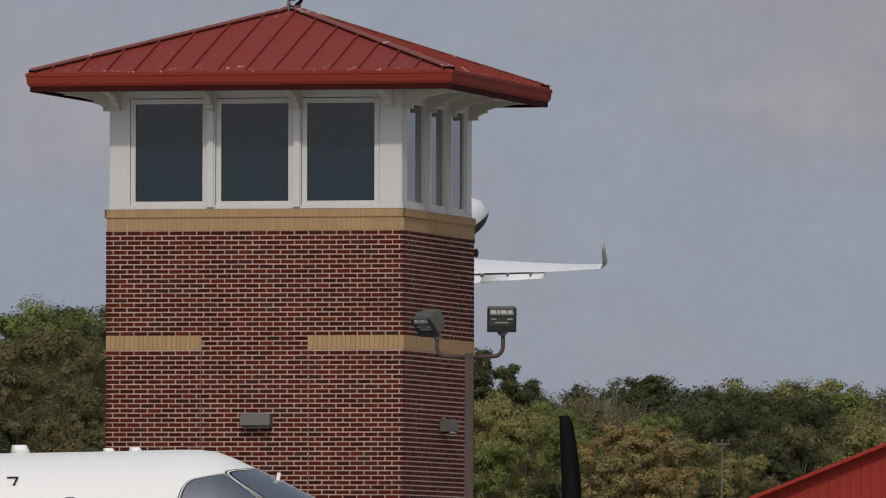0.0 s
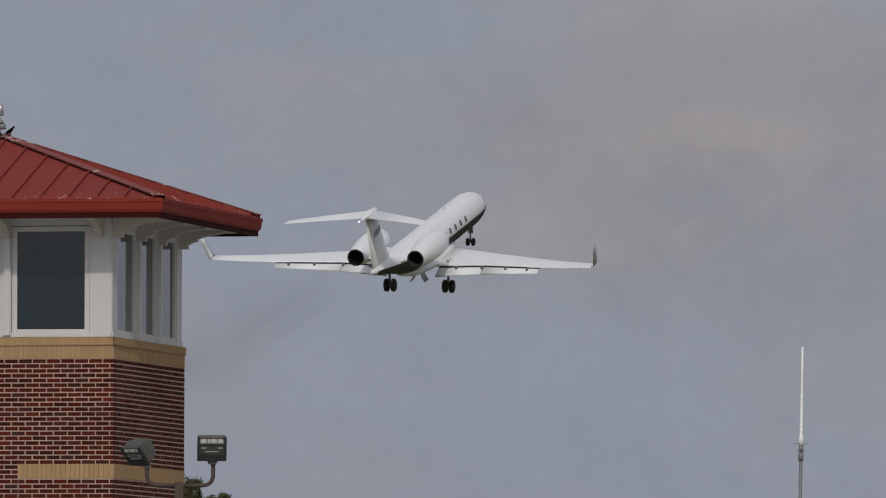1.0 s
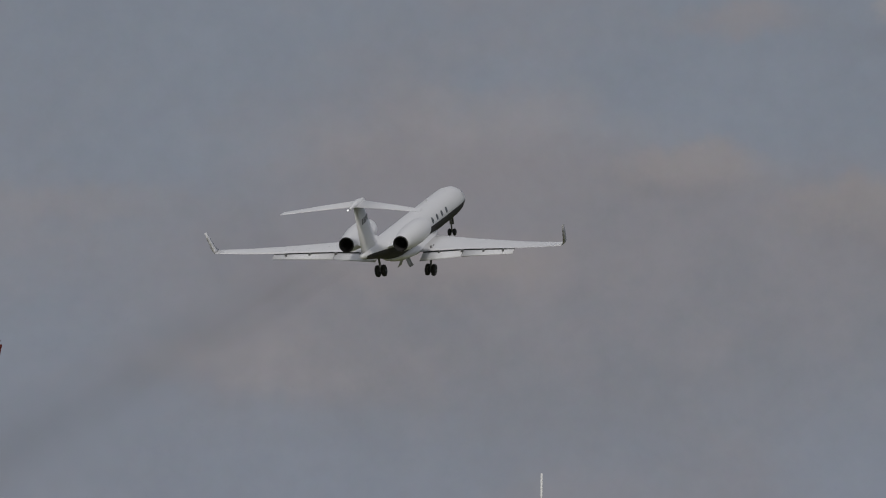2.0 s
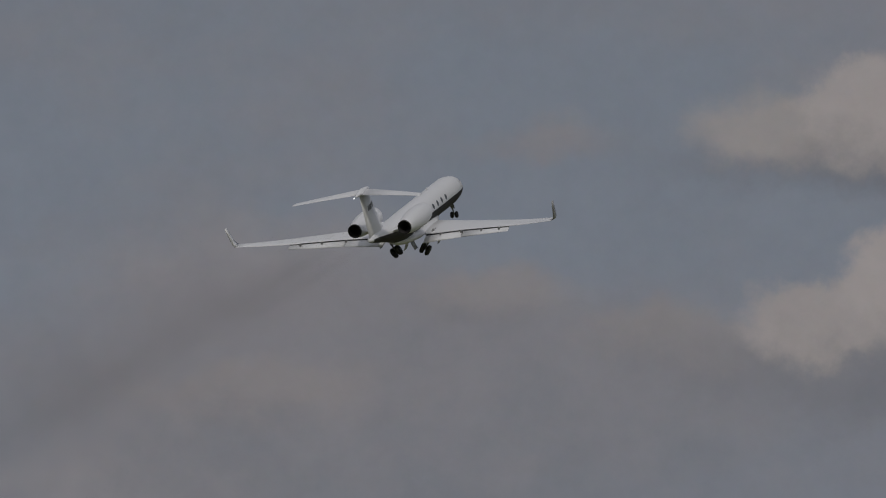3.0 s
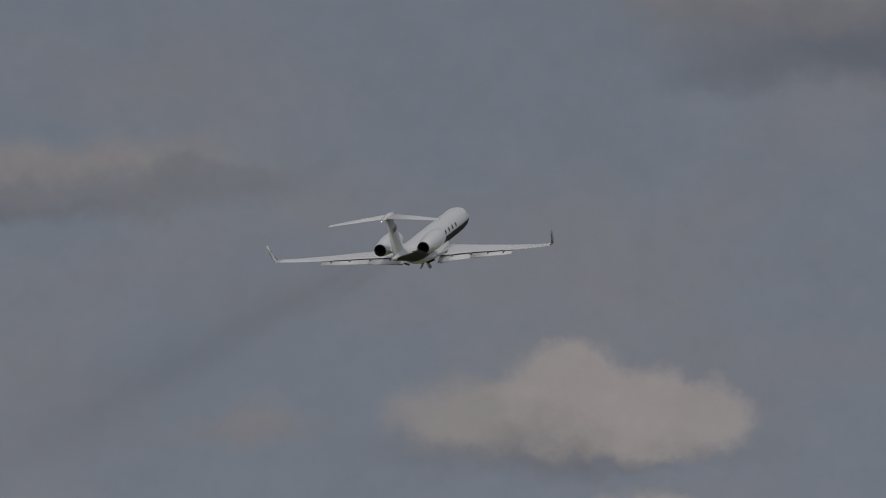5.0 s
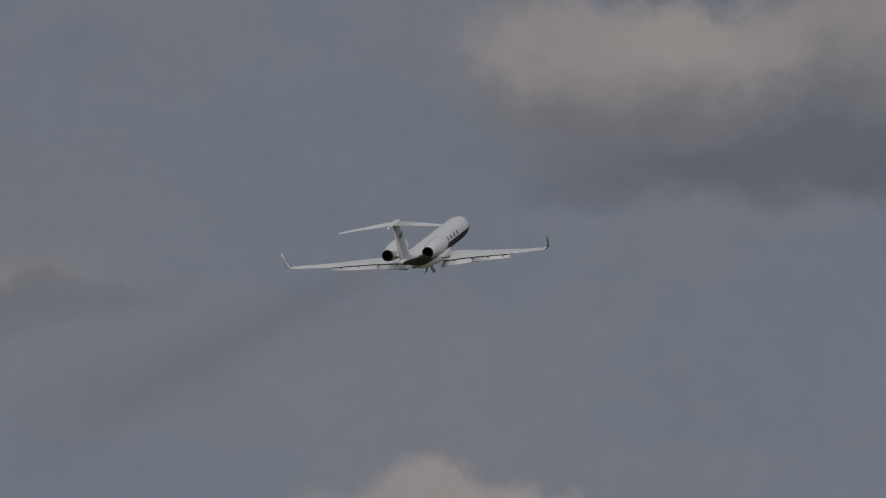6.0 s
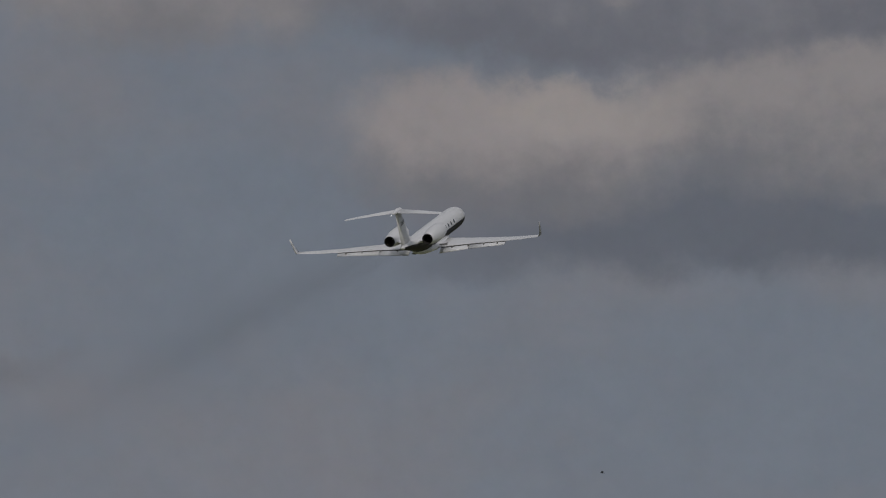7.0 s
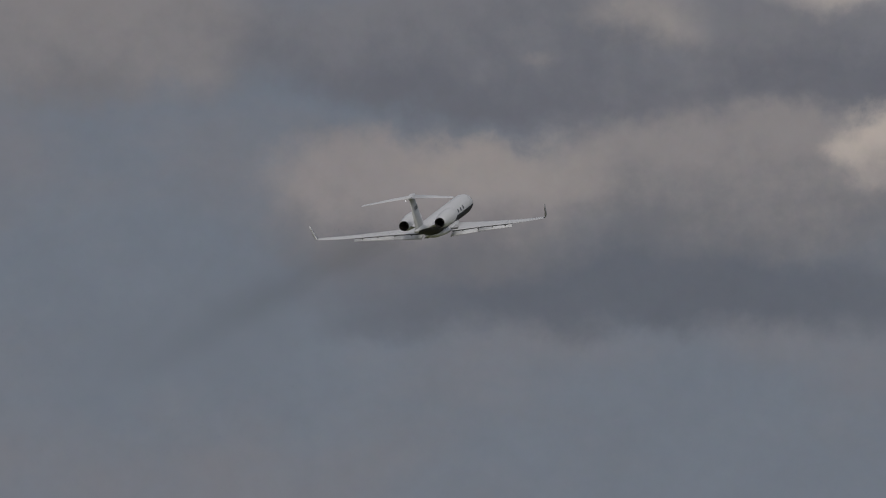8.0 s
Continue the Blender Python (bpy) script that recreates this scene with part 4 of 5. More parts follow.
        surround = panel("window_frame", outline, BLACK, body, 0.004, "black window surround", 0.13)
        panel("seal", outline, FIBRE, surround, 0.0065, "pale seal", 0.085)
        panel("gasket", outline, BLACK, surround, 0.009, "black gasket", 0.045)
        panel(pane_name, outline, COCKPIT_PANE, body, 0.0115, pane_label, -0.02)
    for s in (3.75, 4.6, 5.45, 6.3):
        oval = [(s + 0.15 * math.cos(t), 2.345 + 0.19 * math.sin(t)) for t in (i * math.tau / 14 for i in range(14))]
        panel("cabin_window", oval, COCKPIT_PANE, body, 0.006, "oval cabin window")
    # roof aerials, probe, and one bar of the registration
    for s, l, h in ((4.14, 0.078, 0.066), (3.47, 0.05, 0.034), (3.27, 0.055, 0.038)):
        bm = bmesh.new()
        z = 2.87
        loft(bm, [[(-s + u * l, v * 0.02, z) for u, v in ((-1, 0), (-0.4, 1), (0.6, 1), (1, 0), (0.6, -1), (-0.4, -1))],
                  [(-s - 0.01 + u * l * 0.7, v * 0.012, z + h) for u, v in ((-1, 0), (-0.4, 1), (0.6, 1), (1, 0), (0.6, -1), (-0.4, -1))]])
        part("aerial", bm, FIBRE, body, "white roof aerial")
    bm = bmesh.new()
    rod(bm, (-2.225, -0.16, 2.52), (-2.19, -0.16, 2.70), 0.018, 0.014)
    part("probe", bm, FIBRE, body, "white probe on the nose")
    bm = bmesh.new()
    for corners in (((4.225, 2.690), (4.140, 2.690), (4.140, 2.678), (4.225, 2.678)), ((4.158, 2.678), (4.140, 2.678), (4.165, 2.625), (4.183, 2.625))):
        prism(bm, [skin(s, z, 0.003) for s, z in corners], (0, 0, 0), (0, -0.004, 0))
    part("marking", bm, BLACK, body, "black painted marking")


parked_aircraft()


# ---- woods ----
def leaf_material(name, colours):
    """Leaves of mixed tints that let some light through."""
    m = bpy.data.materials.new(name)
    m.use_nodes = True
    g = Nodes(m.node_tree)
    info = g.add("ShaderNodeObjectInfo").outputs["Random"]
    island = g.add("ShaderNodeNewGeometry").outputs["Random Per Island"]
    at = g.add("ShaderNodeTexCoord").outputs["Object"]
    patch = g.noise(at, 0.35, 3.0).outputs[0]
    pick = g.math("ADD", g.math("MULTIPLY", island, 0.25), g.math("MULTIPLY", g.math("FRACT", g.math("ADD", g.math("MULTIPLY", info, 3.7), patch)), 0.75))
    ramp = g.add("ShaderNodeValToRGB")
    stops = ramp.color_ramp.elements
    while len(stops) < len(colours):
        stops.new(0.5)
    for i, colour in enumerate(colours):
        stops[i].position, stops[i].color = i / (len(colours) - 1), (*colour, 1.0)
    g.put(ramp.inputs[0], pick)
    fleck = g.ease(g.noise(at, 1.7, 4.0, 0.7).outputs[0], 0.3, 0.7, 0.74, 1.26)
    tint = g.mix(1.0, ramp.outputs[0], g.xyz(fleck, fleck, fleck), "MULTIPLY")
    front, through_leaf = g.add("ShaderNodeBsdfDiffuse"), g.add("ShaderNodeBsdfTranslucent")
    g.put(front.inputs[0], tint)
    g.put(through_leaf.inputs[0], tint)
    mixer = g.add("ShaderNodeMixShader")
    mixer.inputs[0].default_value = 0.40
    g.put(mixer.inputs[1], front.outputs[0])
    g.put(mixer.inputs[2], through_leaf.outputs[0])
    out = g.add("ShaderNodeOutputMaterial")
    g.put(out.inputs[0], mixer.outputs[0])
    return m


LEAVES = {
    "olive": leaf_material("olive_leaves", [(0.275, 0.262, 0.112), (0.350, 0.318, 0.130), (0.230, 0.234, 0.102), (0.385, 0.342, 0.145)]),
    "fresh": leaf_material("fresh_leaves", [(0.205, 0.240, 0.080), (0.250, 0.277, 0.096), (0.183, 0.220, 0.078), (0.280, 0.294, 0.110)]),
    "dark": leaf_material("dark_leaves", [(0.112, 0.118, 0.064), (0.142, 0.142, 0.074), (0.099, 0.107, 0.058), (0.162, 0.155, 0.078)]),
    "rust": leaf_material("budding_leaves", [(0.38, 0.270, 0.130), (0.43, 0.285, 0.125), (0.31, 0.265, 0.125), (0.38, 0.300, 0.140)]),
    "brown": leaf_material("brown_green_leaves", [(0.186, 0.172, 0.088), (0.220, 0.196, 0.098), (0.160, 0.158, 0.082), (0.242, 0.206, 0.104)]),
}
TREE_WORDS = {"olive": "leafy tree with yellow-olive spring leaves", "fresh": "leafy tree in fresh green spring leaf", "dark": "dark green full-crowned tree",
              "rust": "budding tree with rusty orange young leaves", "brown": "broad tree with brownish green leaves", "pine": "tall dark pine with layered crown",
              "bare": "half-bare tree with pale twigs and first leaves"}


def tree(kind, height, seed, m, near=True):
    """A tapered trunk with limbs; on the limbs heads of foliage, on each head small sprays, in each spray single leaves."""
    rng = random.Random(seed)
    t = thing("tree", TREE_WORDS[kind], "tree", m, "trees of the wood")
    bm = bmesh.new()
    heads = []
    if kind == "pine":
        loft(bm, [circle((rng.uniform(-0.1, 0.1), 0, z * height), r, "z", 8) for z, r in ((0, 0.30), (0.4, 0.24), (0.75, 0.16), (0.97, 0.04))])
        for i in range(40):
            z = height * (0.40 + 0.57 * i / 39)
            a, reach = rng.uniform(0, math.tau), ((1.0 - i / 39) * 0.16 + 0.035) * height * rng.uniform(0.5, 1.15)
            end = Vector((math.cos(a) * reach, math.sin(a) * reach, z + 0.2 * reach))
            rod(bm, (0, 0, z - 0.1), end, 0.06, 0.015, 5)
            heads.append((end, Vector((1.0, 1.0, 0.5)) * (0.032 * height + 0.16 * reach)))
            heads.append((Vector((end.x * 0.5, end.y * 0.5, z)), Vector((0.9, 0.9, 0.6)) * 0.045 * height))
        sprays, leaves, size = 12, 24, 0.22
    else:
        loft(bm, [circle((rng.uniform(-0.2, 0.2), rng.uniform(-0.2, 0.2), z * height), r, "z", 8) for z, r in ((0, 0.36), (0.2, 0.28), (0.45, 0.20), (0.8, 0.05))])
        crown = height * rng.uniform(0.30, 0.36)
        for i in range(56):
            a, f = rng.uniform(0, math.tau), rng.random()
            z = height * (0.24 + 0.66 * f)
            wide = crown * (1 - abs(f - 0.38) ** 1.5 * 1.7) * math.sqrt(rng.uniform(0.1, 1.0))
            end = Vector((math.cos(a) * wide, math.sin(a) * wide, z))
            rod(bm, (0, 0, z * 0.7), end, 0.09, 0.02, 5)
            r = rng.uniform(0.055, 0.10) * height
            heads.append((end, Vector((r, r, r * rng.uniform(0.65, 0.95)))))
        for _ in range(5):
            heads.append((Vector((rng.gauss(0, 0.09), rng.gauss(0, 0.09), rng.uniform(0.86, 0.93))) * height, Vector((1, 1, 0.9)) * height * rng.uniform(0.05, 0.075)))
        sprays, leaves, size = (15, 42, 0.19) if near else (12, 26, 0.29)
        if kind == "bare":
            sprays, leaves, size = 7, 20, 0.16
            for end, r in list(heads):
                for _ in range(4):
                    tip = end + Vector((rng.gauss(0, 1), rng.gauss(0, 1), 0.9 + rng.gauss(0, 0.6))) * r.x * 0.8
                    rod(bm, end * 0.92, tip, 0.035, 0.010, 5)
    part("trunk", bm, PALE_BARK if kind == "bare" else BARK, t, "pale grey trunk and bare limbs" if kind == "bare" else "grey-brown trunk and limbs")
    verts, faces, normals = [], [], []
    lump = bmesh.new()
    bmesh.ops.create_icosphere(lump, subdivisions=1, radius=1.0)
    ball = [v.co.copy() for v in lump.verts]
    ball_faces = [tuple(v.index for v in f.verts) for f in lump.faces]
    lump.free()
    for c, r in heads:
        if kind not in ("rust", "bare"):
            # the dense inner twigs of each head
            k = len(verts)
            verts += [c + Vector((p.x * r.x, p.y * r.y, p.z * r.z)) * rng.uniform(0.10, 0.36) for p in ball]
            normals += [(p + Vector((0, 0, 0.3))).normalized() for p in ball]
            faces += [tuple(k + i for i in f) for f in ball_faces]
        for _ in range(sprays):
            d = Vector((rng.gauss(0, 1), rng.gauss(0, 1), rng.gauss(0, 0.9) + 0.15)).normalized()
            at = c + Vector((d.x * r.x, d.y * r.y, d.z * r.z)) * rng.uniform(0.30, 0.82)
            own = max(r) * rng.uniform(0.28, 0.46)
            for _ in range(leaves):
                p = at + Vector((rng.gauss(0, 1), rng.gauss(0, 1), rng.gauss(0, 0.8))).normalized() * own * (0.3 + 0.75 * rng.random())
                out = (p - at).normalized() * 0.6 + d * 0.6 + Vector((rng.gauss(0, 0.4), rng.gauss(0, 0.4), rng.gauss(0, 0.4) + 0.3))
                a = out.cross(Vector((rng.gauss(0, 1), rng.gauss(0, 1), rng.gauss(0, 1)))).normalized()
                b = a.cross(out).normalized()
                s = size * rng.uniform(0.6, 1.1)
                k = len(verts)
                verts += [p - a * s * 0.42, p + a * s * 0.42 + b * s * rng.uniform(-0.2, 0.3), p + b * s * 0.95]
                faces.append((k, k + 2, k + 1))
                n = (d * 0.9 + (p - at).normalized() * 0.7 + Vector((rng.gauss(0, 0.22), rng.gauss(0, 0.22), 0.3 + rng.gauss(0, 0.22)))).normalized()
                normals += [n, n, n]
    me = bpy.data.meshes.new("crown")
    me.from_pydata(verts, [], faces)
    me.normals_split_custom_set_from_vertices(normals)
    me.materials.append(LEAVES[{"pine": "dark", "bare": "brown"}.get(kind, kind)])
    crown_ob = new("crown", me)
    crown_ob.parent = t
    return t


def woods():
    rng = random.Random(21)
    stock = {}

    def plant(kind, x, top, far, wide=1.0):
        """One tree with its top at (x, top) of the first heading's picture."""
        p = spot(x, top, far)
        height = p.z * (1.0 if kind == "pine" else 1.025)
        variant = (kind, rng.randrange(3), far < 1000)
        turn = pose(p.x, far, 0, 0, 0, rng.uniform(0, 360))
        if variant not in stock:
            t = tree(kind, height, 100 + len(stock), turn, far < 1000)
            stock[variant] = (t, height)
        else:
            src, h = stock[variant]
            s = height / h
            copy_thing(src, turn @ Matrix.Diagonal((s * wide, s * wide, s, 1)))
    # far ridge of the wood
    x = 700
    while x < 2250:
        top = 669 + 7 * math.sin(x * 0.021) + rng.uniform(-8, 12)
        if 1165 < x < 1230:
            top += 16
        if x > 1600:
            top -= 8
        if 1360 < x < 1490:
            top += 9
        plant(rng.choice(("dark", "dark", "brown", "olive", "dark") if x < 1380 else ("olive", "brown", "olive", "dark")), x, top, 1150 + rng.uniform(-25, 40))
        x += rng.uniform(50, 78)
    x = 720
    while x < 1900:
        plant(rng.choice(("dark", "brown", "dark", "brown", "dark", "olive")), x, 698 + rng.uniform(-10, 24) - (12 if x > 1600 else 0), 1060 + rng.uniform(-25, 25))
        x += rng.uniform(62, 95)
    x = 740
    while x < 1800:
        plant(rng.choice(("dark", "olive", "brown", "dark") if x < 1240 else ("dark", "brown", "dark", "olive", "dark")), x, 765 + rng.uniform(-14, 30) - (15 if x > 1600 else 0), 960 + rng.uniform(-25, 25))
        x += rng.uniform(75, 115)
    x = 760
    while x < 1640:
        plant(rng.choice(("dark", "brown", "olive", "rust", "dark")), x, 840 + rng.uniform(-14, 25), 880 + rng.uniform(-20, 20))
        x += rng.uniform(85, 120)
    # named trees beside the tower
    for kind, x, top, far in (("pine", 905, 640, 1000), ("pine", 845, 614, 985), ("pine", 938, 668, 1010), ("pine", 1145, 660, 1120), ("pine", 1128, 666, 1125),
                              ("olive", 900, 687, 930), ("olive", 852, 700, 925), ("olive", 930, 716, 905), ("fresh", 975, 706, 915), ("fresh", 1010, 742, 890),
                              ("bare", 1062, 684, 955), ("bare", 1096, 700, 945), ("fresh", 1150, 724, 905), ("olive", 1132, 738, 900), ("rust", 1110, 765, 860),
                              ("rust", 1175, 772, 865), ("rust", 1130, 750, 850), ("rust", 1075, 800, 832), ("dark", 1222, 692, 985),
                              ("dark", 1268, 712, 975), ("olive", 1236, 768, 900), ("fresh", 870, 770, 850), ("olive", 1306, 792, 885), ("brown", 1045, 722, 930),
                              ("pine", 1366, 770, 890), ("brown", 1412, 746, 955), ("olive", 1548, 742, 930), ("dark", 1350, 672, 1115), ("dark", 1255, 668, 1120),
                              ("olive", 1292, 664, 1140), ("olive", 1440, 664, 1140), ("fresh", 1500, 668, 1130)):
        plant(kind, x, top, far)
    # nearer wood on the other side of the tower
    for kind, x, top, far in (("fresh", 40, 520, 740), ("dark", 130, 524, 745), ("fresh", 85, 533, 735), ("fresh", -30, 530, 740), ("dark", 165, 556, 730),
                              ("brown", 30, 580, 690), ("brown", 110, 575, 690), ("brown", 170, 610, 680), ("brown", 70, 640, 650), ("brown", 140, 680, 640),
                              ("brown", -10, 660, 650), ("dark", 40, 720, 620), ("brown", 110, 735, 615), ("brown", 180, 745, 615), ("dark", 210, 590, 700),
                              ("brown", 240, 650, 680), ("brown", -60, 600, 700)):
        plant(kind, x, top, far)


woods()

# ---- the departing jet: x to its right, y to its nose, z up ----
def foil(x, lead, trail, z, thick, n=9, tilt=0.0):
    """A wing section at span x as a ring of points."""
    out = []
    chord = lead - trail
    for i in range(n):
        s = i / (n - 1)
        out.append((s, 0.62 * thick * (1.4 * math.sqrt(s) * (1 - s) + 0.25 * s * (1 - s))))
    for i in range(n - 2, 0, -1):
        s = i / (n - 1)
        out.append((s, -0.38 * thick * (1.4 * math.sqrt(s) * (1 - s) + 0.25 * s * (1 - s))))
    t = math.tan(radians(tilt))
    return [Vector((x, lead - s * chord, z + h * 1.6 - s * chord * t)) for s, h in out]


HULL = ((14.15, -0.40, 0.03, 0.03), (13.95, -0.38, 0.25, 0.24), (13.4, -0.28, 0.52, 0.53), (12.6, -0.15, 0.81, 0.83), (11.6, -0.05, 1.04, 1.06), (10.4, 0.0, 1.18, 1.18),
        (9.0, 0.0, 1.20, 1.20), (-3.4, 0.0, 1.20, 1.20), (-5.0, 0.07, 1.18, 1.10), (-6.0, 0.17, 1.14, 1.00), (-7.5, 0.35, 1.03, 0.82), (-9.5, 0.57, 0.78, 0.60), (-11.5, 0.75, 0.48, 0.38), (-12.6, 0.82, 0.27, 0.22), (-13.05, 0.86, 0.10, 0.08))


def hull_point(y, angle, off=0.0):
    """A point on the hull at station y; angle in degrees from the right side upwards."""
    for p, q in zip(HULL, HULL[1:]):
        if p[0] >= y >= q[0]:
            t = (p[0] - y) / (p[0] - q[0])
            cz, hw, hh = (p[j] + (q[j] - p[j]) * t for j in (1, 2, 3))
            a = radians(angle)
            return Vector(((hw + off) * math.cos(a), y, cz + (hh + off) * math.sin(a)))


def jet():
    a = thing("business_jet", "white twin-engine business jet with a T-tail and winglets, climbing after take-off", "airplane")
    bm = bmesh.new()
    loft(bm, [circle((0, y, cz), hw, "y", 36, hh) for y, cz, hw, hh in HULL])
    hull = part("fuselage", bm, JET_WHITE, a)
    # grey underside, darkened to include its shade aft, a little proud of the hull
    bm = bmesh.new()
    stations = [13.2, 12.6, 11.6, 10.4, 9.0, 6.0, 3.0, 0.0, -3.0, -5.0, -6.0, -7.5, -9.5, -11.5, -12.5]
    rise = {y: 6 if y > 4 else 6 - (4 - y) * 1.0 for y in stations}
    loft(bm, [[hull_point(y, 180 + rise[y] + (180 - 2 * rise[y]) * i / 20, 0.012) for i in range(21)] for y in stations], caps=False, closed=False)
    part("belly", bm, JET_BELLY, hull, "grey belly paint, darkened for the shade aft")
    for s in (1, -1):
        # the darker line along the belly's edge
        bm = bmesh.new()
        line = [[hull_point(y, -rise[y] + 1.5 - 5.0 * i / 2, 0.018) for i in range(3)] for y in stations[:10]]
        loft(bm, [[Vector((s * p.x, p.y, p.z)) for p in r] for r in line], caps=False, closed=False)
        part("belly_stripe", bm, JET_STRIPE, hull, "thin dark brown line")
    # fairing between the wings
    bm = bmesh.new()
    loft(bm, [circle((0, y, z), w, "y", 24, h) for y, z, w, h in ((5.2, -0.95, 0.25, 0.12), (4.0, -0.98, 1.0, 0.42), (2.0, -0.98, 1.40, 0.50), (-2.5, -0.98, 1.45, 0.50), (-4.6, -0.92, 1.1, 0.42), (-6.2, -0.80, 0.3, 0.15))])
    part("wing_fairing", bm, JET_WHITE, a)
    # cabin windows
    for s in (1, -1):
        for k in range(7):
            y = 6.19 - k * 1.28
            bm = bmesh.new()
            ring = []
            for i in range(14):
                t = i * math.tau / 14
                p = hull_point(y + 0.25 * math.cos(t), 15 + 11.5 * math.sin(t), 0.020)
                ring.append(Vector((s * p.x, p.y, p.z)))
            mid = hull_point(y, 15, 0.024)
            mid = bm.verts.new((s * mid.x, mid.y, mid.z))
            rim = [bm.verts.new(p) for p in ring]
            for i in range(14):
                bm.faces.new((mid, rim[i], rim[(i + 1) % 14]))
            part("cabin_window", bm, JET_PANE, hull, "oval cabin window")
        bm = bmesh.new()
        quad = [hull_point(y, ang, 0.014) for y, ang in ((13.05, 38), (12.55, 40), (12.0, 44), (11.75, 34), (12.1, 22), (12.75, 20), (13.2, 24))]
        bm.faces.new([bm.verts.new((s * p.x, p.y, p.z)) for p in quad])
        part("windscreen", bm, JET_PANE, hull, "dark cockpit window")
    for s in (1, -1):
        # wing with its winglet
        bm = bmesh.new()
        loft(bm, [[Vector((s * p.x, p.y, p.z)) for p in foil(*f)] for f in
                  ((0.9, 3.6, -2.75, -1.08, 0.38), (2.4, 2.55, -2.75, -1.01, 0.34), (5.2, 0.75, -3.15, -0.85, 0.24), (9.3, -1.95, -4.55, -0.55, 0.16), (11.4, -3.33, -5.36, -0.35, 0.12), (13.0, -4.45, -5.98, -0.15, 0.09), (13.72, -4.95, -6.32, -0.04, 0.08))])
        wing = part("wing", bm, JET_WHITE, a, "white swept wing")
        bm = bmesh.new()
        rows = []
        for x, lead, trail, z, th in ((13.69, -4.95, -6.33, -0.04, 0.05), (13.84, -5.20, -6.38, 0.14, 0.05), (13.93, -5.55, -6.55, 0.55, 0.05), (14.03, -6.05, -6.85, 1.15, 0.045), (14.12, -6.52, -7.08, 1.70, 0.035)):
            c = (lead + trail) / 2
            rows.append([Vector((s * x, lead, z)), Vector((s * (x + th), c, z)), Vector((s * x, trail, z)), Vector((s * (x - th), c, z))])
        loft(bm, rows)
        part("winglet", bm, JET_GREY if s > 0 else JET_WHITE, wing, "grey upswept winglet" if s > 0 else "")
        # flaps, lowered, behind a slot
        for x0, x1 in ((1.75, 5.05), (5.12, 9.5)):
            bm = bmesh.new()
            rows = []
            for x in (x0, x1):
                lead = -2.72 - max(0, x - 2.4) * 0.14 if x < 5.15 else -3.12 - (x - 5.2) * 0.335
                z = -1.10 + (x - 0.9) * 0.0640
                chord = 1.22 - (x - 1.75) * 0.075
                rows.append([Vector((s * p.x, p.y, p.z)) for p in foil(x, lead + 0.02, lead - chord, z - 0.065, 0.10, 7, 18)])
            loft(bm, rows)
            part("flap", bm, JET_WHITE, wing, "lowered white flap")
            # a solid near-black bar stands for the shade in the slot
            bm = bmesh.new()
            rows = []
            for x in (x0, x1):
                lead = -2.72 - max(0, x - 2.4) * 0.14 if x < 5.15 else -3.12 - (x - 5.2) * 0.335
                z = -1.10 + (x - 0.9) * 0.0640
                rows.append([Vector((s * x, lead + 0.06, z + 0.018)), Vector((s * x, lead - 0.07, z + 0.005)), Vector((s * x, lead - 0.07, z - 0.055)), Vector((s * x, lead + 0.06, z - 0.07))])
            loft(bm, rows, smooth=False)
            part("slot_shade", bm, DARK, wing, "near-black bar painting the shade of the flap gap")
        for x in (3.1, 5.0, 6.9, 8.6):
            bm = bmesh.new()
            lead = -2.72 - max(0, x - 2.4) * 0.14 if x < 5.15 else -3.12 - (x - 5.2) * 0.335
            z = -1.10 + (x - 0.9) * 0.0640
            loft(bm, [circle((s * x, lead + dy, z + dz), w, "y", 8, h) for dy, dz, w, h in ((0.9, -0.12, 0.03, 0.03), (0.3, -0.20, 0.07, 0.11), (-0.25, -0.22, 0.08, 0.14), (-0.5, -0.27, 0.05, 0.08), (-0.62, -0.30, 0.02, 0.03))])
            box(bm, (s * x - 0.07, lead - 0.40, z - 0.22), (s * x + 0.07, lead - 0.02, z + 0.035))
            part("flap_fairing", bm, STRUT, wing, "dark flap track bracket")
        # engine: nacelle, nozzle, pylon
        ex, ez = s * 2.14, 1.12
        bm = bmesh.new()
        loft(bm, [circle((ex, y, ez), r, "y", 28) for y, r in ((-3.95, 0.66), (-3.85, 0.72), (-4.0, 0.79), (-4.8, 0.88), (-6.0, 0.90), (-7.2, 0.87), (-8.6, 0.745), (-9.3, 0.64), (-9.72, 0.575), (-9.77, 0.52), (-9.1, 0.49))], caps=False)
        nac = part("engine", bm, JET_WHITE, a, "white engine nacelle")
        bm = bmesh.new()
        loft(bm, [circle((ex, y, ez), r, "y", 24) for y, r in ((-9.66, 0.592), (-9.79, 0.560), (-9.79, 0.505), (-9.0, 0.455), (-8.4, 0.28), (-8.3, 0.05))], caps=False)
        part("nozzle", bm, DARK, nac, "sooty black exhaust nozzle")
        bm = bmesh.new()
        loft(bm, [circle((ex, y, ez), r, "y", 24) for y, r in ((-3.95, 0.65), (-4.9, 0.62), (-4.95, 0.05))], caps=False)
        part("intake", bm, DARK, nac, "dark fan intake")
        bm = bmesh.new()
        loft(bm, [[(s * x, -5.2, z + 0.05), (s * x, -6.5, z + 0.20), (s * x, -8.9, z), (s * x, -6.5, z - 0.2)] for x, z in ((0.8, 0.72), (1.7, 0.95))], smooth=False)
        part("pylon", bm, JET_WHITE, a, "white engine pylon")
        # tailplane
        bm = bmesh.new()
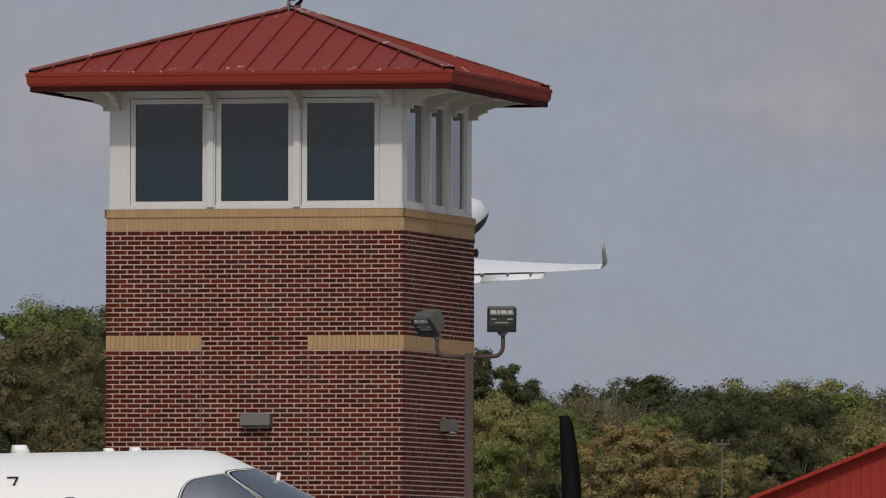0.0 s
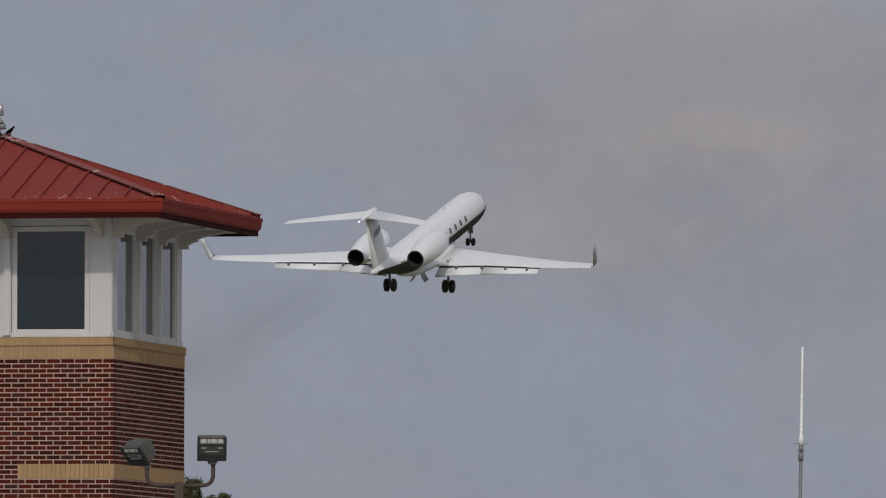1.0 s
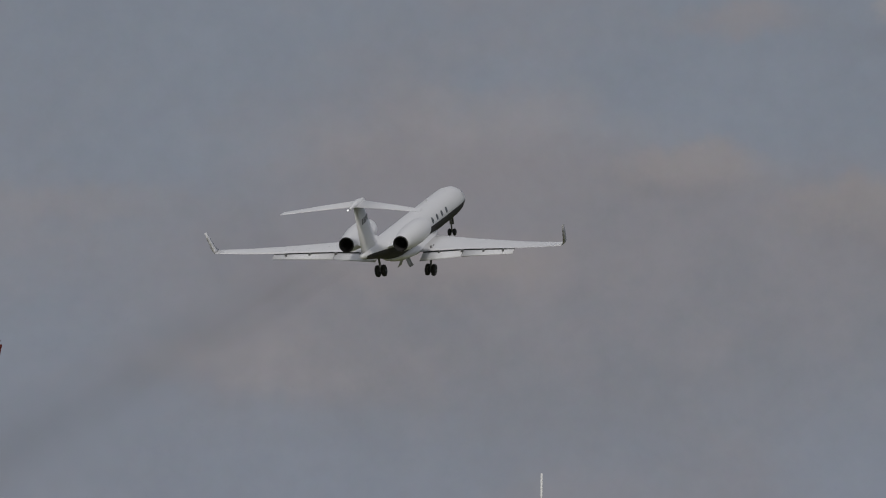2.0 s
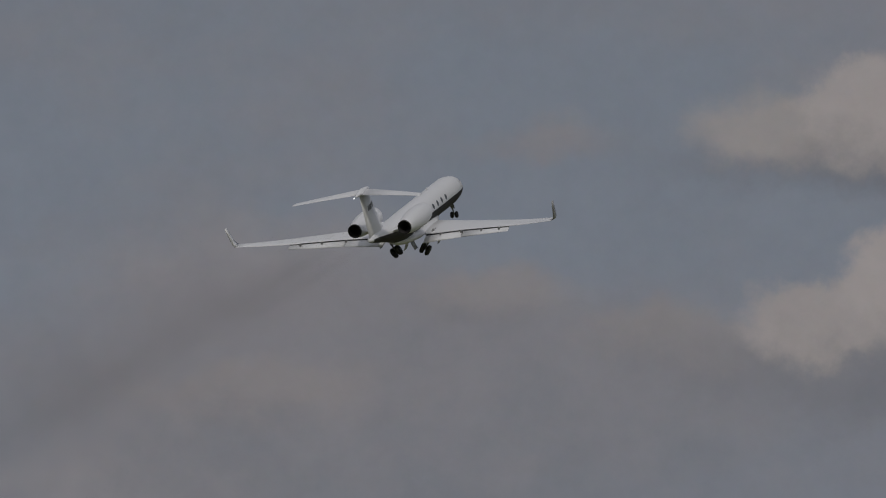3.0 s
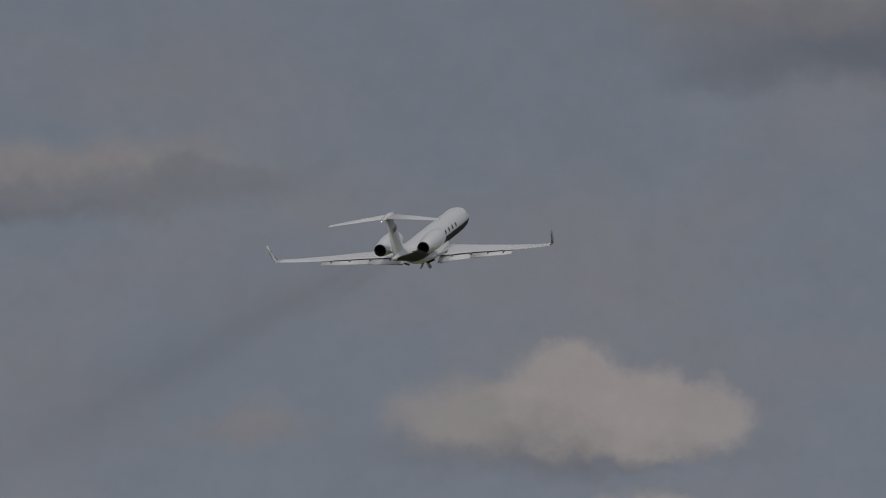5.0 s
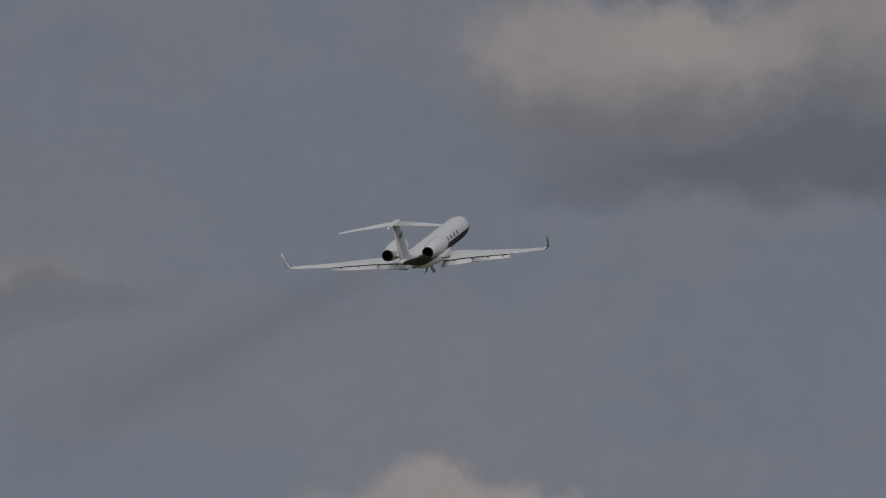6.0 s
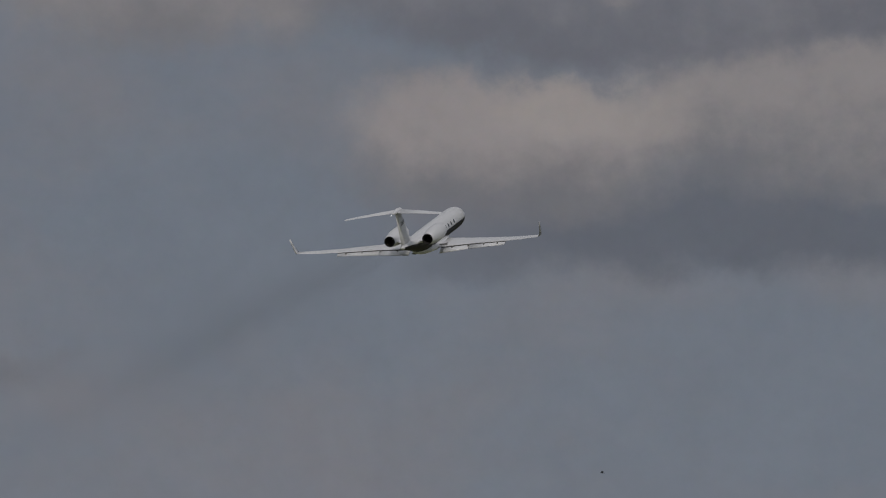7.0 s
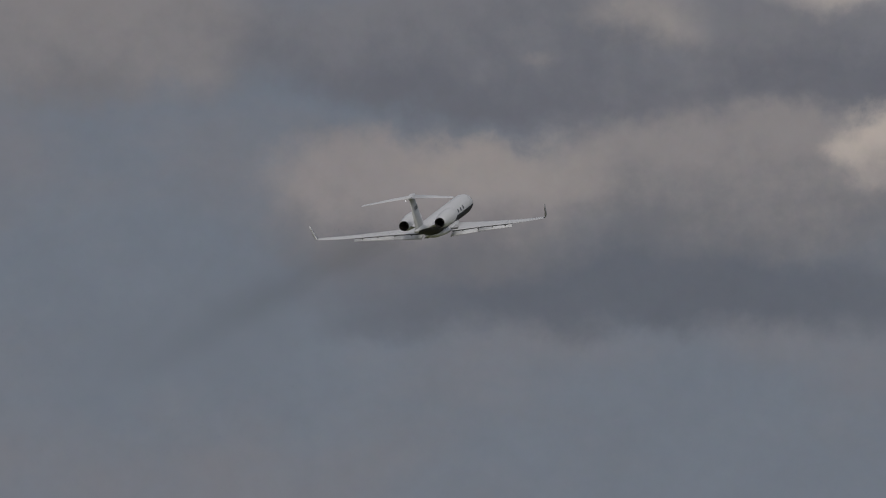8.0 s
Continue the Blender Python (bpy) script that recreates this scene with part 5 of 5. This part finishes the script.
        loft(bm, [[Vector((s * p.x, p.y, p.z)) for p in foil(*f)] for f in ((0.05, -11.55, -14.05, 4.92, 0.22), (3.0, -12.95, -14.6, 4.80, 0.15), (5.32, -14.1, -15.2, 4.69, 0.08), (5.48, -14.5, -15.2, 4.68, 0.05))])
        part("tailplane", bm, JET_WHITE, a, "white swept tailplane")
    # fin
    bm = bmesh.new()
    rows = []
    for z, lead, trail, th in ((0.7, -7.6, -12.75, 0.26), (1.3, -8.9, -12.9, 0.24), (4.85, -11.6, -14.0, 0.16)):
        c = lead - (lead - trail) * 0.35
        rows.append([Vector((0, lead, z)), Vector((th, c, z)), Vector((th * 0.6, (c + trail) / 2, z)), Vector((0, trail, z)), Vector((-th * 0.6, (c + trail) / 2, z)), Vector((-th, c, z))])
    loft(bm, rows)
    fin = part("fin", bm, JET_WHITE, a, "white tail fin")
    bm = bmesh.new()
    loft(bm, [circle((0, y, z), r, "y", 14, r * 0.95) for y, z, r in ((-11.0, 4.92, 0.04), (-11.6, 4.96, 0.20), (-12.8, 5.02, 0.27), (-13.8, 5.02, 0.23), (-14.7, 4.97, 0.10), (-14.9, 4.96, 0.03))])
    part("bullet_fairing", bm, JET_WHITE, fin, "rounded fairing on the fin top")
    bm = bmesh.new()
    for k, wide in enumerate((0.24, 0.17, 0.25, 0.20, 0.24)):
        y = -11.02 - k * 0.31
        skin = 0.19 * (y - wide / 2 + 10.57) / -1.05 if y - wide / 2 > -11.62 else 0.19 - 0.078 * (-11.62 - y + wide / 2)
        box(bm, (skin - 0.05, y - wide, 3.36 - k * 0.03), (skin + 0.022, y, 3.80 - k * 0.03))
    part("marking", bm, STRUT, fin, "dark grey painted marking")
    bm = bmesh.new()
    loft(bm, [circle((-0.40, y, 4.72), r, "y", 10) for y, r in ((-14.05, 0.02), (-14.12, 0.055), (-14.22, 0.055), (-14.28, 0.02))])
    part("strobe_light", bm, STROBE, fin, "small white tail light")
    # fuselage aerials
    bm = bmesh.new()
    prism(bm, [(0, 5.3, 1.18), (0, 4.9, 1.18), (0, 4.85, 1.45), (0, 5.0, 1.45)], (-0.02, 0, 0), (0.02, 0, 0))
    part("aerial", bm, JET_WHITE, hull)
    # main gear on hinges under the wings, twin wheels
    movers = {}
    for s, name in ((1, "right"), (-1, "left")):
        bm = bmesh.new()
        rod(bm, (0, 0, 0.1), (0, 0, -1.35), 0.10, 0.085)
        rod(bm, (0, 0, -1.3), (0, 0, -1.78), 0.065)
        rod(bm, (0, 0.05, -0.4), (0, 0.75, 0.0), 0.05)
        rod(bm, (-0.42, 0, -1.78), (0.42, 0, -1.78), 0.07)
        leg = part("main_gear", bm, STRUT, a, "grey main landing gear leg", pose(s * 2.15, -1.9, -0.85))
        for w in (-0.245, 0.245):
            bm = bmesh.new()
            loft(bm, [circle((w + d, 0, -1.78), r, "x", 22) for d, r in ((-0.16, 0.22), (-0.155, 0.36), (-0.11, 0.44), (0, 0.465), (0.11, 0.44), (0.155, 0.36), (0.16, 0.22))])
            part("wheel", bm, BLACK, leg, "black tyre")
        bm = bmesh.new()
        box(bm, (s * 0.70, -0.40, -0.92), (s * 0.74, 0.20, -0.42))
        part("leg_door", bm, STRUT, leg, "dark grey gear door on the leg", pose(0, 0, 0, 0, -s * 8, 0))
        movers[name] = leg
        # belly door, hinged by the keel
        bm = bmesh.new()
        rows = []
        for y in (-2.35, -1.45):
            rows.append([Vector((s * x, y + 1.6, z)) for x, z in ((0.0, 0.0), (0.02, -0.35), (0.10, -0.72), (0.24, -1.02), (0.28, -1.01), (0.14, -0.72), (0.06, -0.35), (0.04, 0.0))])
        loft(bm, rows, smooth=False)
        movers["door_" + name] = part("gear_door", bm, JET_GREY, a, "grey curved belly gear door", pose(s * 0.15, -1.6, -1.32))
    bm = bmesh.new()
    rod(bm, (0, 0, 0.1), (0, 0, -1.30), 0.075, 0.06)
    rod(bm, (0, 0.0, -0.5), (0, 0.55, 0.0), 0.04)
    rod(bm, (-0.26, 0, -1.38), (0.26, 0, -1.38), 0.05)
    rod(bm, (0, 0, -1.2), (0, 0, -1.40), 0.05)
    nose = part("nose_gear", bm, STRUT, a, "grey nose landing gear leg", pose(0, 11.1, -1.12))
    for w in (-0.2, 0.2):
        bm = bmesh.new()
        loft(bm, [circle((w + d, 0, -1.38), r, "x", 20) for d, r in ((-0.11, 0.14), (-0.10, 0.24), (0, 0.29), (0.10, 0.24), (0.11, 0.14))])
        part("wheel", bm, BLACK, nose, "black tyre")
    bm = bmesh.new()
    box(bm, (-0.17, 0.10, -0.78), (0.17, 0.14, -0.05))
    part("leg_door", bm, STRUT, nose, "dark grey door on the nose leg")
    movers["nose"] = nose
    return a, movers


SMOKE_WAY = Vector((-25.5, -77.0, -17.0)).normalized()   # back along the flight, drifting with the wind


def smoke_material():
    m = bpy.data.materials.new("exhaust_smoke")
    m.use_nodes = True
    g = Nodes(m.node_tree)
    at = g.add("ShaderNodeTexCoord").outputs["Object"]
    along = g.vec("DOT_PRODUCT", at, tuple(SMOKE_WAY))
    off = g.vec("SUBTRACT", at, g.vec("MULTIPLY", g.xyz(along, along, along), tuple(SMOKE_WAY)))
    bend = g.vec("MULTIPLY", g.vec("SUBTRACT", g.noise(g.vec("MULTIPLY", at, (0.3, 0.3, 0.3)), 0.06, 2.0).outputs["Color"], (0.5, 0.5, 0.5)), (5.0, 5.0, 5.0))
    off = g.vec("ADD", off, bend)
    reach = g.math("MULTIPLY_ADD", along, 0.042, 1.3)
    near = g.math("DIVIDE", g.vec("LENGTH", off), reach)
    core = g.math("EXPONENT", g.math("MULTIPLY", g.math("MULTIPLY", near, near), -1.6))
    rise = g.ease(along, 2.0, 24.0)
    fall = g.ease(along, 215.0, 30.0)
    slow = g.vec("ADD", off, g.vec("MULTIPLY", g.xyz(along, along, along), tuple(SMOKE_WAY * 0.3)))
    puffs = g.ease(g.noise(slow, 0.10, 2.0).outputs[0], 0.25, 0.75, 0.5, 1.25)
    alpha = g.math("MULTIPLY", g.math("MULTIPLY", g.math("MULTIPLY", rise, fall), core), g.math("MULTIPLY", puffs, 0.072))
    clear = g.add("ShaderNodeBsdfTransparent")
    soot = g.add("ShaderNodeBsdfDiffuse")
    soot.inputs[0].default_value = (0.13, 0.105, 0.075, 1)
    mixer = g.add("ShaderNodeMixShader")
    g.put(mixer.inputs[0], g.math("MULTIPLY", alpha, 0.74))
    g.put(mixer.inputs[1], clear.outputs[0])
    g.put(mixer.inputs[2], soot.outputs[0])
    out = g.add("ShaderNodeOutputMaterial")
    g.put(out.inputs[0], mixer.outputs[0])
    return m


def smoke():
    """Two thin sooty wakes, each a pair of crossed drifts that get wider to the rear and thin out to nothing at their edges."""
    s = thing("exhaust_smoke", "thin dark exhaust smoke trailing behind the climbing jet", "smoke")
    mat = smoke_material()
    flat = SMOKE_WAY.cross(Vector((0, 0, 1))).normalized()
    tall = flat.cross(SMOKE_WAY)
    for x in (-1.2, 1.2):
        bm = bmesh.new()
        for across in ((flat + tall).normalized(), (flat - tall).normalized()):
            rows = []
            for i in range(30):
                d = 2 + i * 7.4
                c, r = SMOKE_WAY * d, (1.3 + 0.042 * d) * 2.0 + 2.0
                rows.append([bm.verts.new(c + across * r * k / 4) for k in range(-4, 5)])
            for p, q in zip(rows, rows[1:]):
                for k in range(8):
                    bm.faces.new((p[k], p[k + 1], q[k + 1], q[k]))
        ob = part("wake", bm, mat, s, "faint brown-grey smoke", Matrix.Translation((x, 0, 0)))
        ob.visible_shadow = False
    return s


jet_thing, jet_movers = jet()
bird_thing = flying_bird()
smoke_thing = smoke()
tower_bricks(tower_base, tower_jobs)

FLIGHT = (  # seconds; place of the hull's middle; heading to the right, nose up, right wing down
    (0.0, -1.53, 709.66, 24.04, 17.07, 14.22, -1.30), (0.5, 8.69, 746.54, 29.96, 17.33, 14.96, 1.44),
    (1.0, 18.83, 783.38, 36.07, 18.09, 15.40, 1.79), (1.5, 29.12, 820.29, 42.72, 18.74, 15.25, 0.92),
    (3.0, 59.03, 930.90, 65.61, 19.76, 16.14, -3.83), (3.5, 68.85, 967.40, 74.04, 20.13, 16.14, -4.90),
    (4.0, 78.82, 1003.78, 82.67, 20.35, 16.29, -3.88), (4.5, 88.27, 1040.09, 91.73, 20.24, 16.43, -1.96),
    (6.0, 120.28, 1149.42, 119.30, 20.73, 16.61, -2.95), (6.5, 130.54, 1186.19, 127.84, 20.78, 16.46, -2.77),
    (7.0, 140.72, 1223.02, 136.51, 20.89, 16.46, -2.65), (7.5, 150.38, 1260.07, 144.94, 20.83, 16.40, -3.14),
    (8.0, 160.04, 1297.16, 153.42, 20.64, 16.36, -3.96),
)


def motions():
    rows, trail = [], []
    for t, x, y, z, yaw, nose_up, bank in FLIGHT:
        m = pose(x, y, z, 0, 0, -yaw) @ pose(0, 0, 0, nose_up, 0, 0) @ pose(0, 0, 0, 0, bank, 0)
        rows.append((t, m))
        trail.append((t, Matrix.Translation(m @ Vector((0, -9.6, 1.0)))))
    walk(jet_thing, rows)
    # the bird crosses from the east, climbing gently
    rows = []
    for t, right, up in ((0.0, 8800, 1450), (5.0, 4400, 1500), (6.4, 3110, 1600), (6.8, 2759, 1701), (7.0, 2592, 1760), (7.2, 2379, 1822), (7.4, 2199, 1879), (7.5, 2100, 1917), (8.0, 1620, 2090)):
        a, far = right / FOCAL, 520.0
        rows.append((t, pose(far * math.sin(a), far * math.cos(a), EYE + far * up / FOCAL, 8, 0, 78)))
    walk(bird_thing, rows)
    walk(smoke_thing, trail)
    # the wheels fold inwards, the nose wheel forwards, then the belly doors shut
    fold = ((0.0, 0), (1.5, 2), (1.9, 4), (2.8, 25), (3.0, 30), (3.5, 38), (4.0, 46), (4.5, 56), (5.0, 74), (5.4, 89), (8.0, 90))
    walk(jet_movers["right"], [(t, pose(2.15, -1.9, -0.85, 0, d, 0)) for t, d in fold])
    walk(jet_movers["left"], [(t, pose(-2.15, -1.9, -0.85, 0, -d, 0)) for t, d in fold])
    tuck = ((0.0, 0), (1.9, 0), (2.8, 20), (3.0, 27), (3.5, 44), (4.0, 62), (4.5, 84), (5.0, 102), (8.0, 102))
    walk(jet_movers["nose"], [(t, pose(0, 11.1, -1.12, d, 0, 0)) for t, d in tuck])
    shut = ((0.0, 84), (0.3, 82), (0.5, 76), (0.7, 62), (0.8, 46), (0.9, 24), (1.0, 8), (1.2, 5), (6.0, 5), (6.2, 18), (6.5, 54), (6.8, 80), (7.0, 84), (8.0, 84))
    walk(jet_movers["door_right"], [(t, pose(0.15, -1.6, -1.32, 0, -d, 0)) for t, d in shut])
    walk(jet_movers["door_left"], [(t, pose(-0.15, -1.6, -1.32, 0, d, 0)) for t, d in shut])


motions()
